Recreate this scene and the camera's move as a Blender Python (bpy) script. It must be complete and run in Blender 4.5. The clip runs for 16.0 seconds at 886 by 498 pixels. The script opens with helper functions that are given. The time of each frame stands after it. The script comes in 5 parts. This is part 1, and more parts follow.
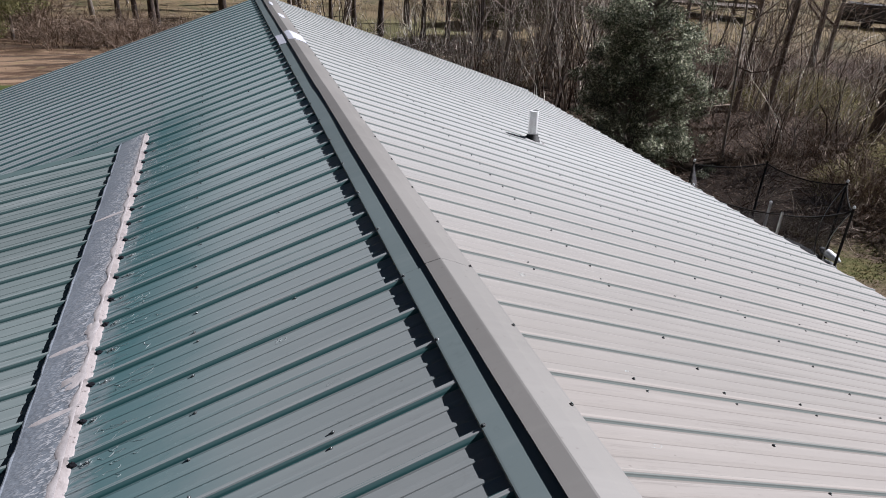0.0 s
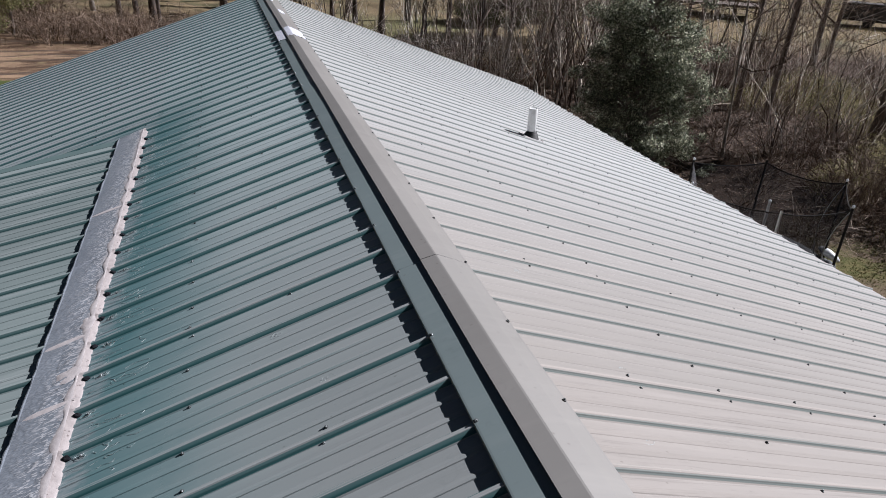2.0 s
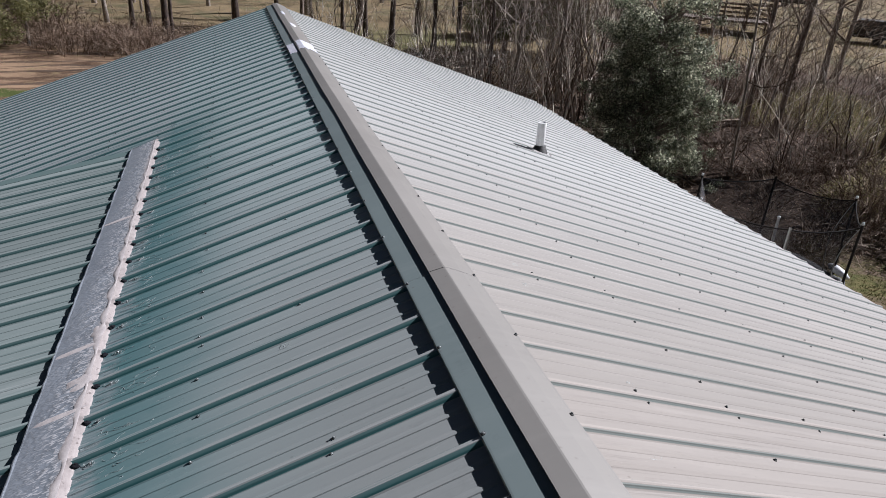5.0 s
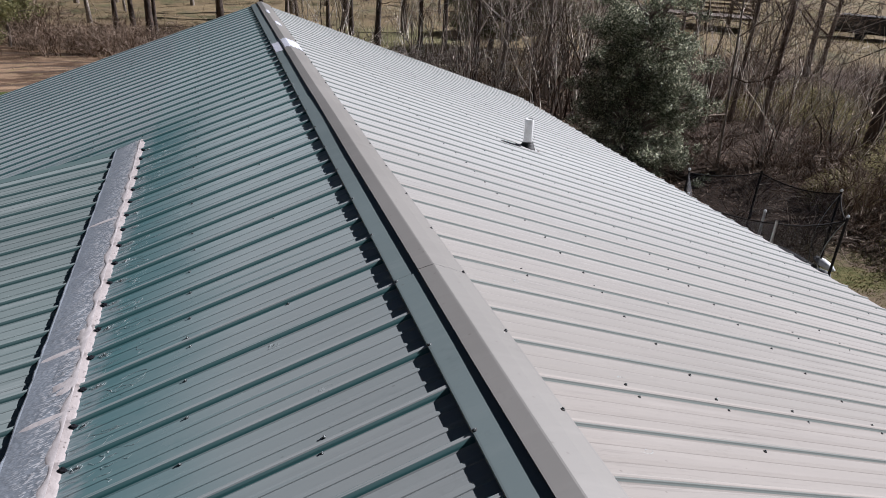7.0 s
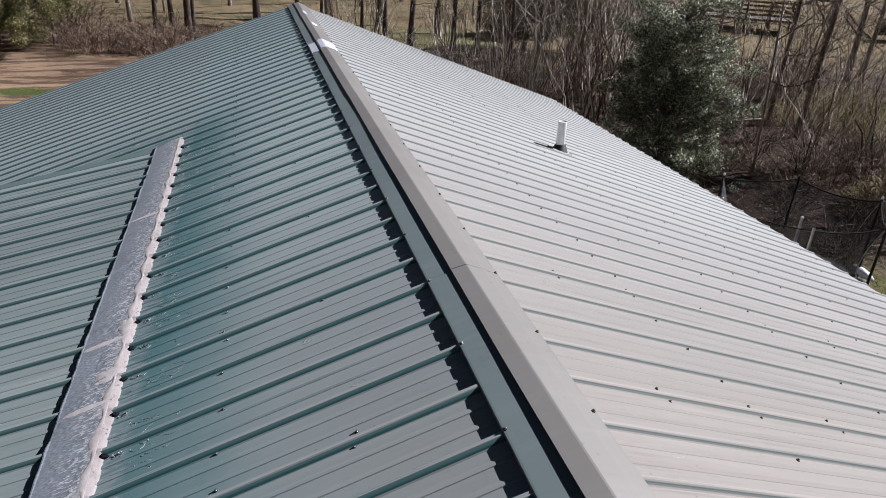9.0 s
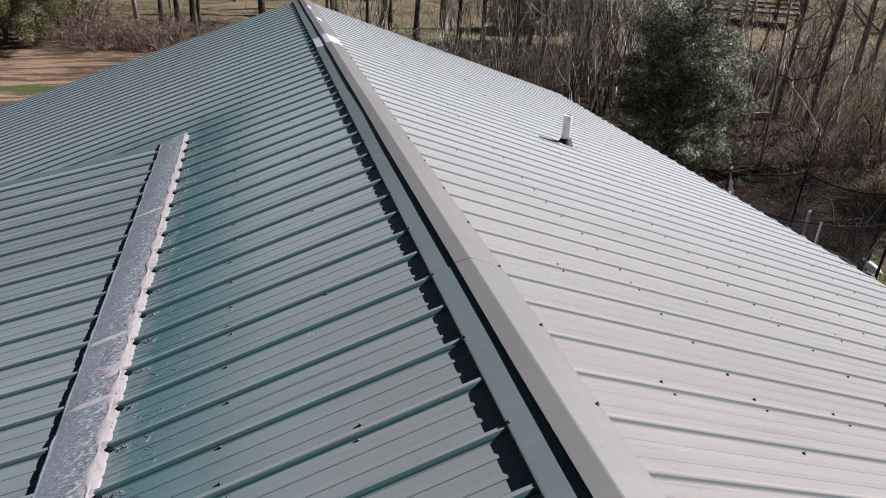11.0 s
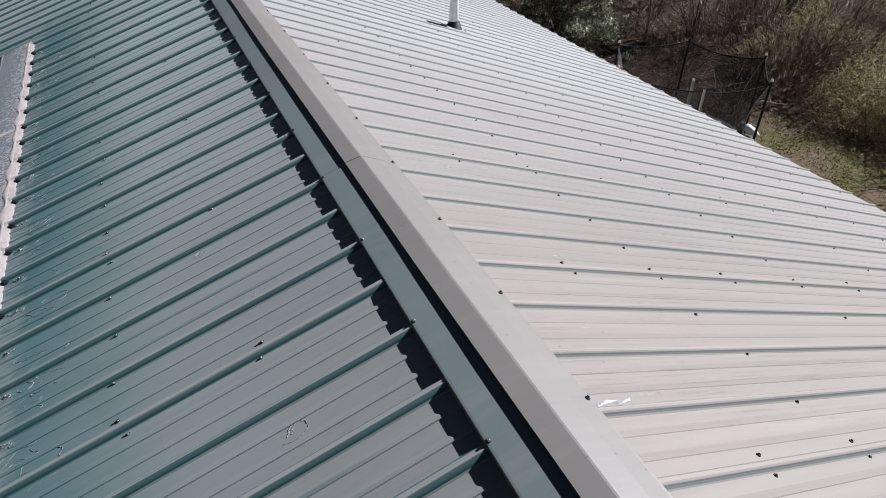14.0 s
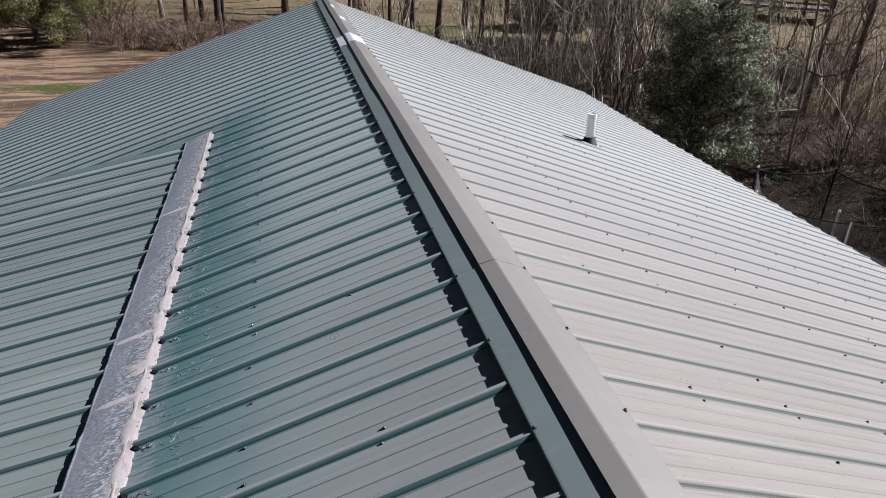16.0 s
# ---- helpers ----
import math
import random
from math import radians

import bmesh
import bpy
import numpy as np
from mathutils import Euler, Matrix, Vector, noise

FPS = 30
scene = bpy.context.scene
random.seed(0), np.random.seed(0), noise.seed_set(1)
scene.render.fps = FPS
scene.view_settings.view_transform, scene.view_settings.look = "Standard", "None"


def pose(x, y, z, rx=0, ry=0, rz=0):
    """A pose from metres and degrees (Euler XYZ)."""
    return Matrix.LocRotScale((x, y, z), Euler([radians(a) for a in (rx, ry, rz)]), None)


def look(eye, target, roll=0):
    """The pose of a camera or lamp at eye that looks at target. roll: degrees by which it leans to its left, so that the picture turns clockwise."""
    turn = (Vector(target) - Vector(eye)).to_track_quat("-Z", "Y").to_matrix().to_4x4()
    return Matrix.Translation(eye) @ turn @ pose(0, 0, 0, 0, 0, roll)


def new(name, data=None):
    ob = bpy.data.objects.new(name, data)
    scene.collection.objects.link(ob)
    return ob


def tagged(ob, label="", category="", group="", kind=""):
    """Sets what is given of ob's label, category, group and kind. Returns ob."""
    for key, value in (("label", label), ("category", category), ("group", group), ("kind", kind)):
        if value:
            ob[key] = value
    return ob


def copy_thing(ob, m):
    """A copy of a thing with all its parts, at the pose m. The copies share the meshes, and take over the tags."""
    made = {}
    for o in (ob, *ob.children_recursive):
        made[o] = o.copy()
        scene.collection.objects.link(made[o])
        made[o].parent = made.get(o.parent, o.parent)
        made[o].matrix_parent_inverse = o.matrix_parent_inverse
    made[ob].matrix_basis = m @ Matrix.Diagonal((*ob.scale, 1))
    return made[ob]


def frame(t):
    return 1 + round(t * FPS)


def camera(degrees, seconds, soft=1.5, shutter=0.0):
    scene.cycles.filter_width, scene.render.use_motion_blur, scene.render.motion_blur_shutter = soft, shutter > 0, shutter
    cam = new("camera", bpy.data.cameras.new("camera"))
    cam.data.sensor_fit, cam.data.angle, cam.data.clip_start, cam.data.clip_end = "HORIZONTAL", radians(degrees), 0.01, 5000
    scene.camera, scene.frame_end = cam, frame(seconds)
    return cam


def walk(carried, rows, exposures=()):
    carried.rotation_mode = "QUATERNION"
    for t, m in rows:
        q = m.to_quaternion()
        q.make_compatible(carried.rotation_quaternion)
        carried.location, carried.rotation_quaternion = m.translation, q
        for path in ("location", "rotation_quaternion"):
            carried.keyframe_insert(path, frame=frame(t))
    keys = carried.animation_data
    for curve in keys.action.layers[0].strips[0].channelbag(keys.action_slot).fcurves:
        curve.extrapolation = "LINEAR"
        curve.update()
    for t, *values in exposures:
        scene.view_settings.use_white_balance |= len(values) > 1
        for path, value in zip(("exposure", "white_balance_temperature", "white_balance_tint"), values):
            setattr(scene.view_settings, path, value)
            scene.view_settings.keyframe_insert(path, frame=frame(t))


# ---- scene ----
cam = camera(66.77, 16.0, soft=0.9)
RIDGE = 4.6                  # height of the ridge over the ground
SLOPE = 0.35                 # rise over run of the two main slopes
RIB = 0.2286                 # nine inches from rib to rib
PATH = [
    (0.0, -0.747, -1.878, 1.255, -17.56, -26.47, -2.25),
    (0.5, -0.748, -1.881, 1.257, -17.67, -26.32, -2.43),
    (1.0, -0.739, -1.880, 1.253, -17.87, -27.02, -2.28),
    (1.5, -0.732, -1.884, 1.258, -18.15, -26.46, -2.61),
    (2.0, -0.729, -1.888, 1.251, -17.41, -26.68, -2.50),
    (2.5, -0.720, -1.884, 1.252, -17.43, -27.16, -3.28),
    (3.0, -0.717, -1.883, 1.253, -17.72, -26.49, -3.60),
    (3.5, -0.725, -1.891, 1.256, -17.18, -26.31, -3.63),
    (4.0, -0.740, -1.897, 1.253, -16.36, -26.30, -3.29),
    (4.2, -0.742, -1.902, 1.258, -16.25, -26.14, -3.06),
    (6.3, -0.734, -1.890, 1.252, -17.34, -25.49, -2.44),
    (6.5, -0.734, -1.891, 1.249, -17.63, -25.99, -2.86),
    (7.0, -0.737, -1.892, 1.249, -17.75, -25.75, -2.54),
    (7.5, -0.734, -1.894, 1.252, -17.70, -25.65, -2.49),
    (8.0, -0.739, -1.903, 1.255, -16.38, -25.34, -1.83),
    (8.5, -0.753, -1.908, 1.261, -15.75, -25.12, -2.19),
    (9.0, -0.762, -1.914, 1.259, -15.06, -25.79, -2.48),
    (9.2, -0.759, -1.917, 1.262, -14.71, -26.17, -2.35),
    (11.3, -0.748, -1.913, 1.246, -14.63, -26.19, -1.99),
    (11.5, -0.743, -1.907, 1.244, -14.87, -25.35, -0.84),
    (12.0, -0.728, -1.894, 1.236, -18.48, -27.25, -1.00),
    (12.5, -0.718, -1.872, 1.234, -20.45, -29.09, 1.85),
    (13.0, -0.694, -1.851, 1.194, -23.74, -36.98, 1.10),
    (13.5, -0.675, -1.821, 1.170, -25.62, -40.97, -0.18),
    (14.0, -0.684, -1.844, 1.210, -24.38, -34.81, -1.28),
    (14.5, -0.726, -1.865, 1.254, -17.06, -26.66, -0.89),
    (15.0, -0.753, -1.869, 1.255, -14.04, -26.44, -1.99),
    (15.5, -0.762, -1.877, 1.243, -12.22, -27.86, -1.37),
    (16.0, -0.758, -1.885, 1.251, -12.94, -26.43, -1.55),
]
walk(cam, [(t, pose(x, y, RIDGE + z, 90 + pitch, roll, yaw)) for t, x, y, z, yaw, pitch, roll in PATH],
     exposures=[(0.0, 0.07, 5960, 13), (16.0, 0.07, 5960, 13)])

# ---- world and sun ----
SUN = Vector((1.0, 0.10, 0.75)).normalized()
world = bpy.data.worlds.new("sky")
scene.world = world
world.use_nodes = True
wn = world.node_tree.nodes
sky = wn.new("ShaderNodeTexSky")
sky.sky_type = "NISHITA"
sky.sun_disc = False
sky.sun_elevation = math.asin(SUN.z)
sky.sun_rotation = math.atan2(SUN.x, SUN.y)
wn["Background"].inputs[1].default_value = 0.0085
world.node_tree.links.new(sky.outputs[0], wn["Background"].inputs[0])
sun = new("sun", bpy.data.lights.new("sun", "SUN"))
sun.data.energy, sun.data.angle, sun.data.color = 7.3, radians(0.53), (1.0, 0.955, 0.918)
sun.matrix_world = look((0, 0, 30), Vector((0, 0, 30)) - SUN)


# ---- materials ----
class Mat:
    """A node material, with short ways to add nodes."""

    def __init__(self, name, rough=0.6, metal=0.0, spec=0.5):
        self.m = bpy.data.materials.new(name)
        self.m.use_nodes = True
        self.t = self.m.node_tree
        self.b = self.t.nodes["Principled BSDF"]
        self.b.inputs["Roughness"].default_value = rough
        self.b.inputs["Metallic"].default_value = metal
        self.b.inputs["Specular IOR Level"].default_value = spec

    def node(self, kind, **ins):
        n = self.t.nodes.new("ShaderNode" + kind)
        for k, v in ins.items():
            self.put(n.inputs[k.replace("_", " ")], v)
        return n

    def put(self, socket, v):
        if isinstance(v, bpy.types.NodeSocket):
            self.t.links.new(v, socket)
        else:
            socket.default_value = (*v, 1.0) if isinstance(v, tuple) and socket.type == "RGBA" else v

    def place(self, scale=(1, 1, 1), world_space=True):
        src = self.node("NewGeometry").outputs["Position"] if world_space else self.node("TexCoord").outputs["Object"]
        mp = self.node("Mapping")
        self.put(mp.inputs["Vector"], src)
        mp.inputs["Scale"].default_value = scale
        return mp.outputs[0]

    def noise(self, scale=5.0, detail=4.0, rough=0.55, vec=None, stretch=(1, 1, 1)):
        n = self.node("TexNoise", Scale=scale, Detail=detail, Roughness=rough)
        self.put(n.inputs["Vector"], vec if vec is not None else self.place(stretch))
        return n.outputs["Fac"]

    def ramp(self, fac, lo, hi, a=0.0, b=1.0):
        n = self.node("MapRange")
        n.interpolation_type = "SMOOTHSTEP"
        self.put(n.inputs["Value"], fac)
        n.inputs["From Min"].default_value, n.inputs["From Max"].default_value = lo, hi
        n.inputs["To Min"].default_value, n.inputs["To Max"].default_value = a, b
        return n.outputs[0]

    def math(self, op, a, b=0.0):
        n = self.node("Math")
        n.operation = op
        self.put(n.inputs[0], a)
        self.put(n.inputs[1], b)
        return n.outputs[0]

    def mix(self, fac, a, b):
        n = self.node("Mix")
        n.data_type = "RGBA"
        self.put(n.inputs["Factor"], fac)
        self.put([s for s in n.inputs if s.name == "A" and s.type == "RGBA"][0], a)
        self.put([s for s in n.inputs if s.name == "B" and s.type == "RGBA"][0], b)
        return [s for s in n.outputs if s.type == "RGBA"][0]

    def axis(self, which):
        sep = self.node("SeparateXYZ")
        self.put(sep.inputs[0], self.node("NewGeometry").outputs["Position"])
        return sep.outputs[which]

    def base(self, v):
        self.put(self.b.inputs["Base Color"], v)
        return self

    def rough(self, v):
        self.put(self.b.inputs["Roughness"], v)
        return self

    def bump(self, height, dist=0.002, strength=1.0):
        n = self.node("Bump", Strength=strength, Distance=dist)
        self.put(n.inputs["Height"], height)
        self.put(self.b.inputs["Normal"], n.outputs[0])
        return self


def metal_paint(name, chalk, deep, stain=False, dust=(0.55, 0.5, 0.47), flank_shade=0.0, spec=0.42, rough=0.46, hairs=0.35, scuffs=0.4, far=None, green=None, depth=0.0182, streaks=0.35, flecks=0.52, crest_glint=1.3, sheen_y=4.8):
    """Faded green roof paint: chalky, with streaks down the slope, dust, and deeper green where it was wetted."""
    m = Mat(name, rough, 0.0, spec)
    broad = m.noise(0.7, 3, 0.6, stretch=(0.35, 1, 0.35))
    streak = m.noise(9, 5, 0.65, stretch=(0.08, 1, 0.08))
    fine = m.noise(60, 4, 0.6, stretch=(0.25, 1, 0.25))
    c = m.mix(m.ramp(broad, 0.35, 0.7), chalk, tuple(0.86 * v for v in chalk))
    c = m.mix(m.math("MULTIPLY", m.ramp(streak, 0.5, 0.8), streaks), c, dust)
    c = m.mix(m.math("MULTIPLY", m.ramp(fine, 0.55, 0.8), 0.22), c, tuple(0.6 * v for v in chalk))
    speck = m.node("TexVoronoi", Scale=26.0)
    m.put(speck.inputs["Vector"], m.place((0.6, 1, 0.6)))
    dots = m.math("MULTIPLY", m.ramp(speck.outputs["Distance"], 0.05, 0.11, 1.0, 0.0), m.ramp(m.noise(1.7, 3), flecks, flecks + 0.1))
    c = m.mix(m.math("MULTIPLY", dots, 0.6), c, (0.14, 0.12, 0.11))
    smudge = m.math("MULTIPLY", m.ramp(m.noise(16, 6, 0.75, stretch=(0.5, 1, 0.5)), 0.56, 0.68), m.ramp(m.noise(0.9, 4), 0.46, 0.58))
    c = m.mix(m.math("MULTIPLY", smudge, 0.3), c, tuple(0.62 * v for v in chalk))
    wisp = m.ramp(m.math("ABSOLUTE", m.math("SUBTRACT", m.noise(7, 3, 0.6, stretch=(0.6, 1, 0.6)), 0.5)), 0.004, 0.012, 1.0, 0.0)
    wisp = m.math("MULTIPLY", wisp, m.ramp(m.noise(2.3, 3), 0.56, 0.64))
    c = m.mix(m.math("MULTIPLY", wisp, 0.10), c, tuple(0.5 * v for v in chalk))
    scuff = m.math("MULTIPLY", m.ramp(m.noise(110, 3, 0.7, stretch=(0.12, 1, 0.12)), 0.66, 0.72), m.ramp(m.noise(1.1, 3), 0.5, 0.62))
    c = m.mix(m.math("MULTIPLY", scuff, scuffs), c, tuple(min(0.8, 1.4 * v) for v in chalk))
    hair = m.math("MULTIPLY", m.ramp(m.noise(85, 4, 0.7, stretch=(0.03, 1, 0.03)), 0.5, 0.68), m.ramp(m.noise(3, 3, stretch=(0.3, 1, 0.3)), 0.4, 0.6))
    c = m.mix(m.math("MULTIPLY", hair, hairs), c, tuple(0.58 * v for v in chalk))
    r = m.node("ObjectInfo").outputs["Random"]
    c = m.mix(m.math("MULTIPLY", r, 0.16), c, tuple(0.5 * (p + q) for p, q in zip(chalk, deep)))
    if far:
        # paler towards the far gable: the sky's grazing sheen put into the paint
        c = m.mix(m.math("MULTIPLY", m.ramp(m.axis(1), -1.0, sheen_y), 0.75), c, far)
    if stain:
        # the clear coat that ran down from the flashing deepened the green, in runs with a ragged edge
        wander = m.math("MULTIPLY", m.math("SUBTRACT", m.noise(9.0, 5, 0.7, stretch=(0.16, 1, 0.16)), 0.5), 0.34)
        x = m.math("ADD", m.axis(0), wander)
        y = m.math("ADD", m.axis(1), m.math("MULTIPLY", m.math("SUBTRACT", m.noise(5.0, 3), 0.5), 0.5))
        reach = m.math("MULTIPLY", m.ramp(y, 4.1, 4.75, 1.0, 0.0), m.ramp(m.noise(0.8, 3, 0.6, stretch=(0.1, 1, 0.1)), 0.25, 0.6, 0.7, 1.0))
        c = m.mix(m.math("MULTIPLY", m.ramp(m.axis(0), -1.3, -0.35, 1.0, 0.0), m.ramp(m.axis(1), 4.0, 6.0, 0.8, 0.0)), c, tuple(v * k for v, k in zip(chalk, (0.89, 1.08, 1.11))))
        wet = m.math("MULTIPLY", m.ramp(x, -1.34, -0.70, 1.0, 0.0), reach)
        c = m.mix(m.math("MULTIPLY", wet, 0.74), c, deep)
        blot = m.math("MULTIPLY", m.ramp(m.noise(3.4, 4, 0.6), 0.5, 0.66), reach)
        c = m.mix(m.math("MULTIPLY", m.math("MULTIPLY", blot, m.ramp(x, -1.2, -0.8, 1.0, 0.0)), 0.30), c, deep)
        chalky = m.math("ADD", m.axis(0), m.math("MULTIPLY", m.math("SUBTRACT", m.noise(26, 5, 0.75, stretch=(0.2, 1, 0.2)), 0.5), 0.22))
        dusty = m.math("MULTIPLY", m.ramp(chalky, -1.33, -1.27, 1.0, 0.0), m.ramp(m.noise(40, 4, 0.7, stretch=(0.15, 1, 0.15)), 0.35, 0.6))
        c = m.mix(m.math("MULTIPLY", dusty, 0.48), c, (0.47, 0.47, 0.49))
        m.rough(m.ramp(wet, 0.0, 1.0, rough, rough * 0.8))
    if flank_shade:
        # rib sides deepened to teal for their shade, crests paled for their glint
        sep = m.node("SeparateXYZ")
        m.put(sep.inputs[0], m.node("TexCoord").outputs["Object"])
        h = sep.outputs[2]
        # less specular where it stands proud of the pan
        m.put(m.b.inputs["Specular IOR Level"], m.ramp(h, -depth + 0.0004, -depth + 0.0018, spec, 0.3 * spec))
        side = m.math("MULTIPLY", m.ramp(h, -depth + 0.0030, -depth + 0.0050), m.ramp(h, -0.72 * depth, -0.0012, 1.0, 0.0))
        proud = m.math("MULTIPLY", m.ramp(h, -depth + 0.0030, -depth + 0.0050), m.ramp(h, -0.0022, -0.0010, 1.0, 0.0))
        c = m.mix(m.math("MULTIPLY", proud, flank_shade), c, tuple(0.2 * p + 1.05 * q for p, q in zip(chalk, green or deep)))
        c = m.mix(m.math("MULTIPLY", side, flank_shade), c, green or deep)
        c = m.mix(m.math("MULTIPLY", m.ramp(h, -0.0014, -0.0004), 0.6), c, tuple(min(0.8, crest_glint * v) for v in chalk))
    m.base(c)
    m.bump(m.math("ADD", m.noise(2.2, 2, 0.5, stretch=(0.5, 1, 0.5)), m.math("MULTIPLY", fine, 0.03)), 0.006, 0.6)
    return m.m


# one faded paint, tinted warm for the sunlit slope, cool for the skylit one
PANEL = metal_paint("roof_paint_sunlit", (0.300, 0.274, 0.254), (0.20, 0.235, 0.225), dust=(0.405, 0.37, 0.344), flank_shade=0.8, spec=0.2, rough=0.52, far=(0.425, 0.438, 0.44), green=(0.160, 0.190, 0.184), depth=0.0145, hairs=0.5)
SHADY = metal_paint("roof_paint_skylit", (0.344, 0.361, 0.359), (0.056, 0.180, 0.196), True, dust=(0.42, 0.41, 0.41), flank_shade=0.85, spec=1.0, rough=0.30, far=(0.56, 0.66, 0.67), green=(0.036, 0.132, 0.136), hairs=0.25, sheen_y=3.2)
PORCH = metal_paint("roof_paint_green", (0.258, 0.304, 0.302), (0.05, 0.16, 0.155), dust=(0.46, 0.49, 0.49), flank_shade=0.85, scuffs=1.0, green=(0.035, 0.090, 0.092), streaks=0.8, hairs=0.5)
PORCH_TRIM = metal_paint("porch_trim_paint", (0.150, 0.215, 0.213), (0.05, 0.15, 0.145), dust=(0.26, 0.31, 0.31))
CAP = metal_paint("ridge_cap_paint", (0.284, 0.271, 0.257), (0.23, 0.24, 0.23), dust=(0.378, 0.36, 0.34), spec=0.9, rough=0.34, hairs=0.0, flecks=0.40)
CAP_LOW = metal_paint("ridge_cap_paint_green", (0.205, 0.250, 0.254), (0.14, 0.21, 0.205), dust=(0.33, 0.36, 0.36), hairs=0.0, spec=0.8, rough=0.34)
TRIM = metal_paint("rake_trim_paint", (0.38, 0.42, 0.41), (0.12, 0.22, 0.19))


def coated_metal():
    """Grey metal under a rippled, partly glossy clear coat."""
    m = Mat("coated_flashing", 0.4, 0.0, 0.5)
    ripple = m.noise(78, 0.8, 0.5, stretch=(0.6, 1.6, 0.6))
    big = m.noise(2.6, 4, 0.6)
    c = m.mix(m.ramp(big, 0.35, 0.7), (0.300, 0.332, 0.378), (0.248, 0.276, 0.318))
    c = m.mix(m.math("MULTIPLY", m.ramp(m.noise(160, 3, 0.7), 0.5, 0.7), 0.3), c, (0.24, 0.25, 0.29))
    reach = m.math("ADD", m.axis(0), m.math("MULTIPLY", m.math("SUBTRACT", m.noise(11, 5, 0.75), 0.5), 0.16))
    # sun glints on the coat's drops, painted as pale dashes
    drop_glints = m.math("MULTIPLY", m.ramp(ripple, 0.54, 0.59), m.ramp(reach, -1.58, -1.46, 0.06, 0.85))
    c = m.mix(drop_glints, c, (0.68, 0.685, 0.715))
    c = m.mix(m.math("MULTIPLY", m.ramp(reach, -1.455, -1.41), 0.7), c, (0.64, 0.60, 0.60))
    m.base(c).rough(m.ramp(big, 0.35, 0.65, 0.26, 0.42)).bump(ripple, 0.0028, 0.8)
    return m.m


def sealant():
    m = Mat("sealant", 0.5)
    c = m.mix(m.ramp(m.noise(14, 5, 0.65), 0.4, 0.72), (0.345, 0.31, 0.305), (0.25, 0.222, 0.218))
    c = m.mix(m.ramp(m.noise(45, 5, 0.7), 0.60, 0.68), c, (0.12, 0.10, 0.097))
    m.base(c).bump(m.noise(38, 4, 0.6), 0.003, 0.6)
    return m.m


def simple(name, a, b, scale=8.0, rough=0.6, metal=0.0, bump=0.002, spec=0.5, stretch=(1, 1, 1), own=False):
    """Two tones in grain and a finer relief."""
    m = Mat(name, rough, metal, spec)
    vec = m.place(stretch, not own)
    c = m.mix(m.ramp(m.noise(scale, 5, 0.6, vec=vec), 0.35, 0.68), a, b)
    c = m.mix(m.math("MULTIPLY", m.ramp(m.noise(scale * 7, 3, 0.6, vec=vec), 0.5, 0.75), 0.4), c, tuple(0.6 * v for v in b))
    m.base(c).bump(m.noise(scale * 4, 4, 0.6, vec=vec), bump)
    return m.m


def varied(name, a, b, c, rough=0.55, spec=0.5, translucent=0.0, share=(0.62, 0.95)):
    """One of three colours for each loose piece of a mesh."""
    m = Mat(name, rough, 0.0, spec)
    r = m.node("NewGeometry").outputs["Random Per Island"]
    r = m.math("FRACT", m.math("ADD", r, m.node("ObjectInfo").outputs["Random"]))
    col = m.mix(m.ramp(r, 0.0, 0.55), a, b)
    col = m.mix(m.ramp(r, *share), col, c)
    m.base(col)
    if translucent:
        tr = m.node("BsdfTranslucent")
        m.put(tr.inputs[0], col)
        mx = m.node("MixShader")
        mx.inputs[0].default_value = translucent
        m.t.links.new(m.b.outputs[0], mx.inputs[1])
        m.t.links.new(tr.outputs[0], mx.inputs[2])
        m.t.links.new(mx.outputs[0], m.t.nodes["Material Output"].inputs[0])
    return m.m


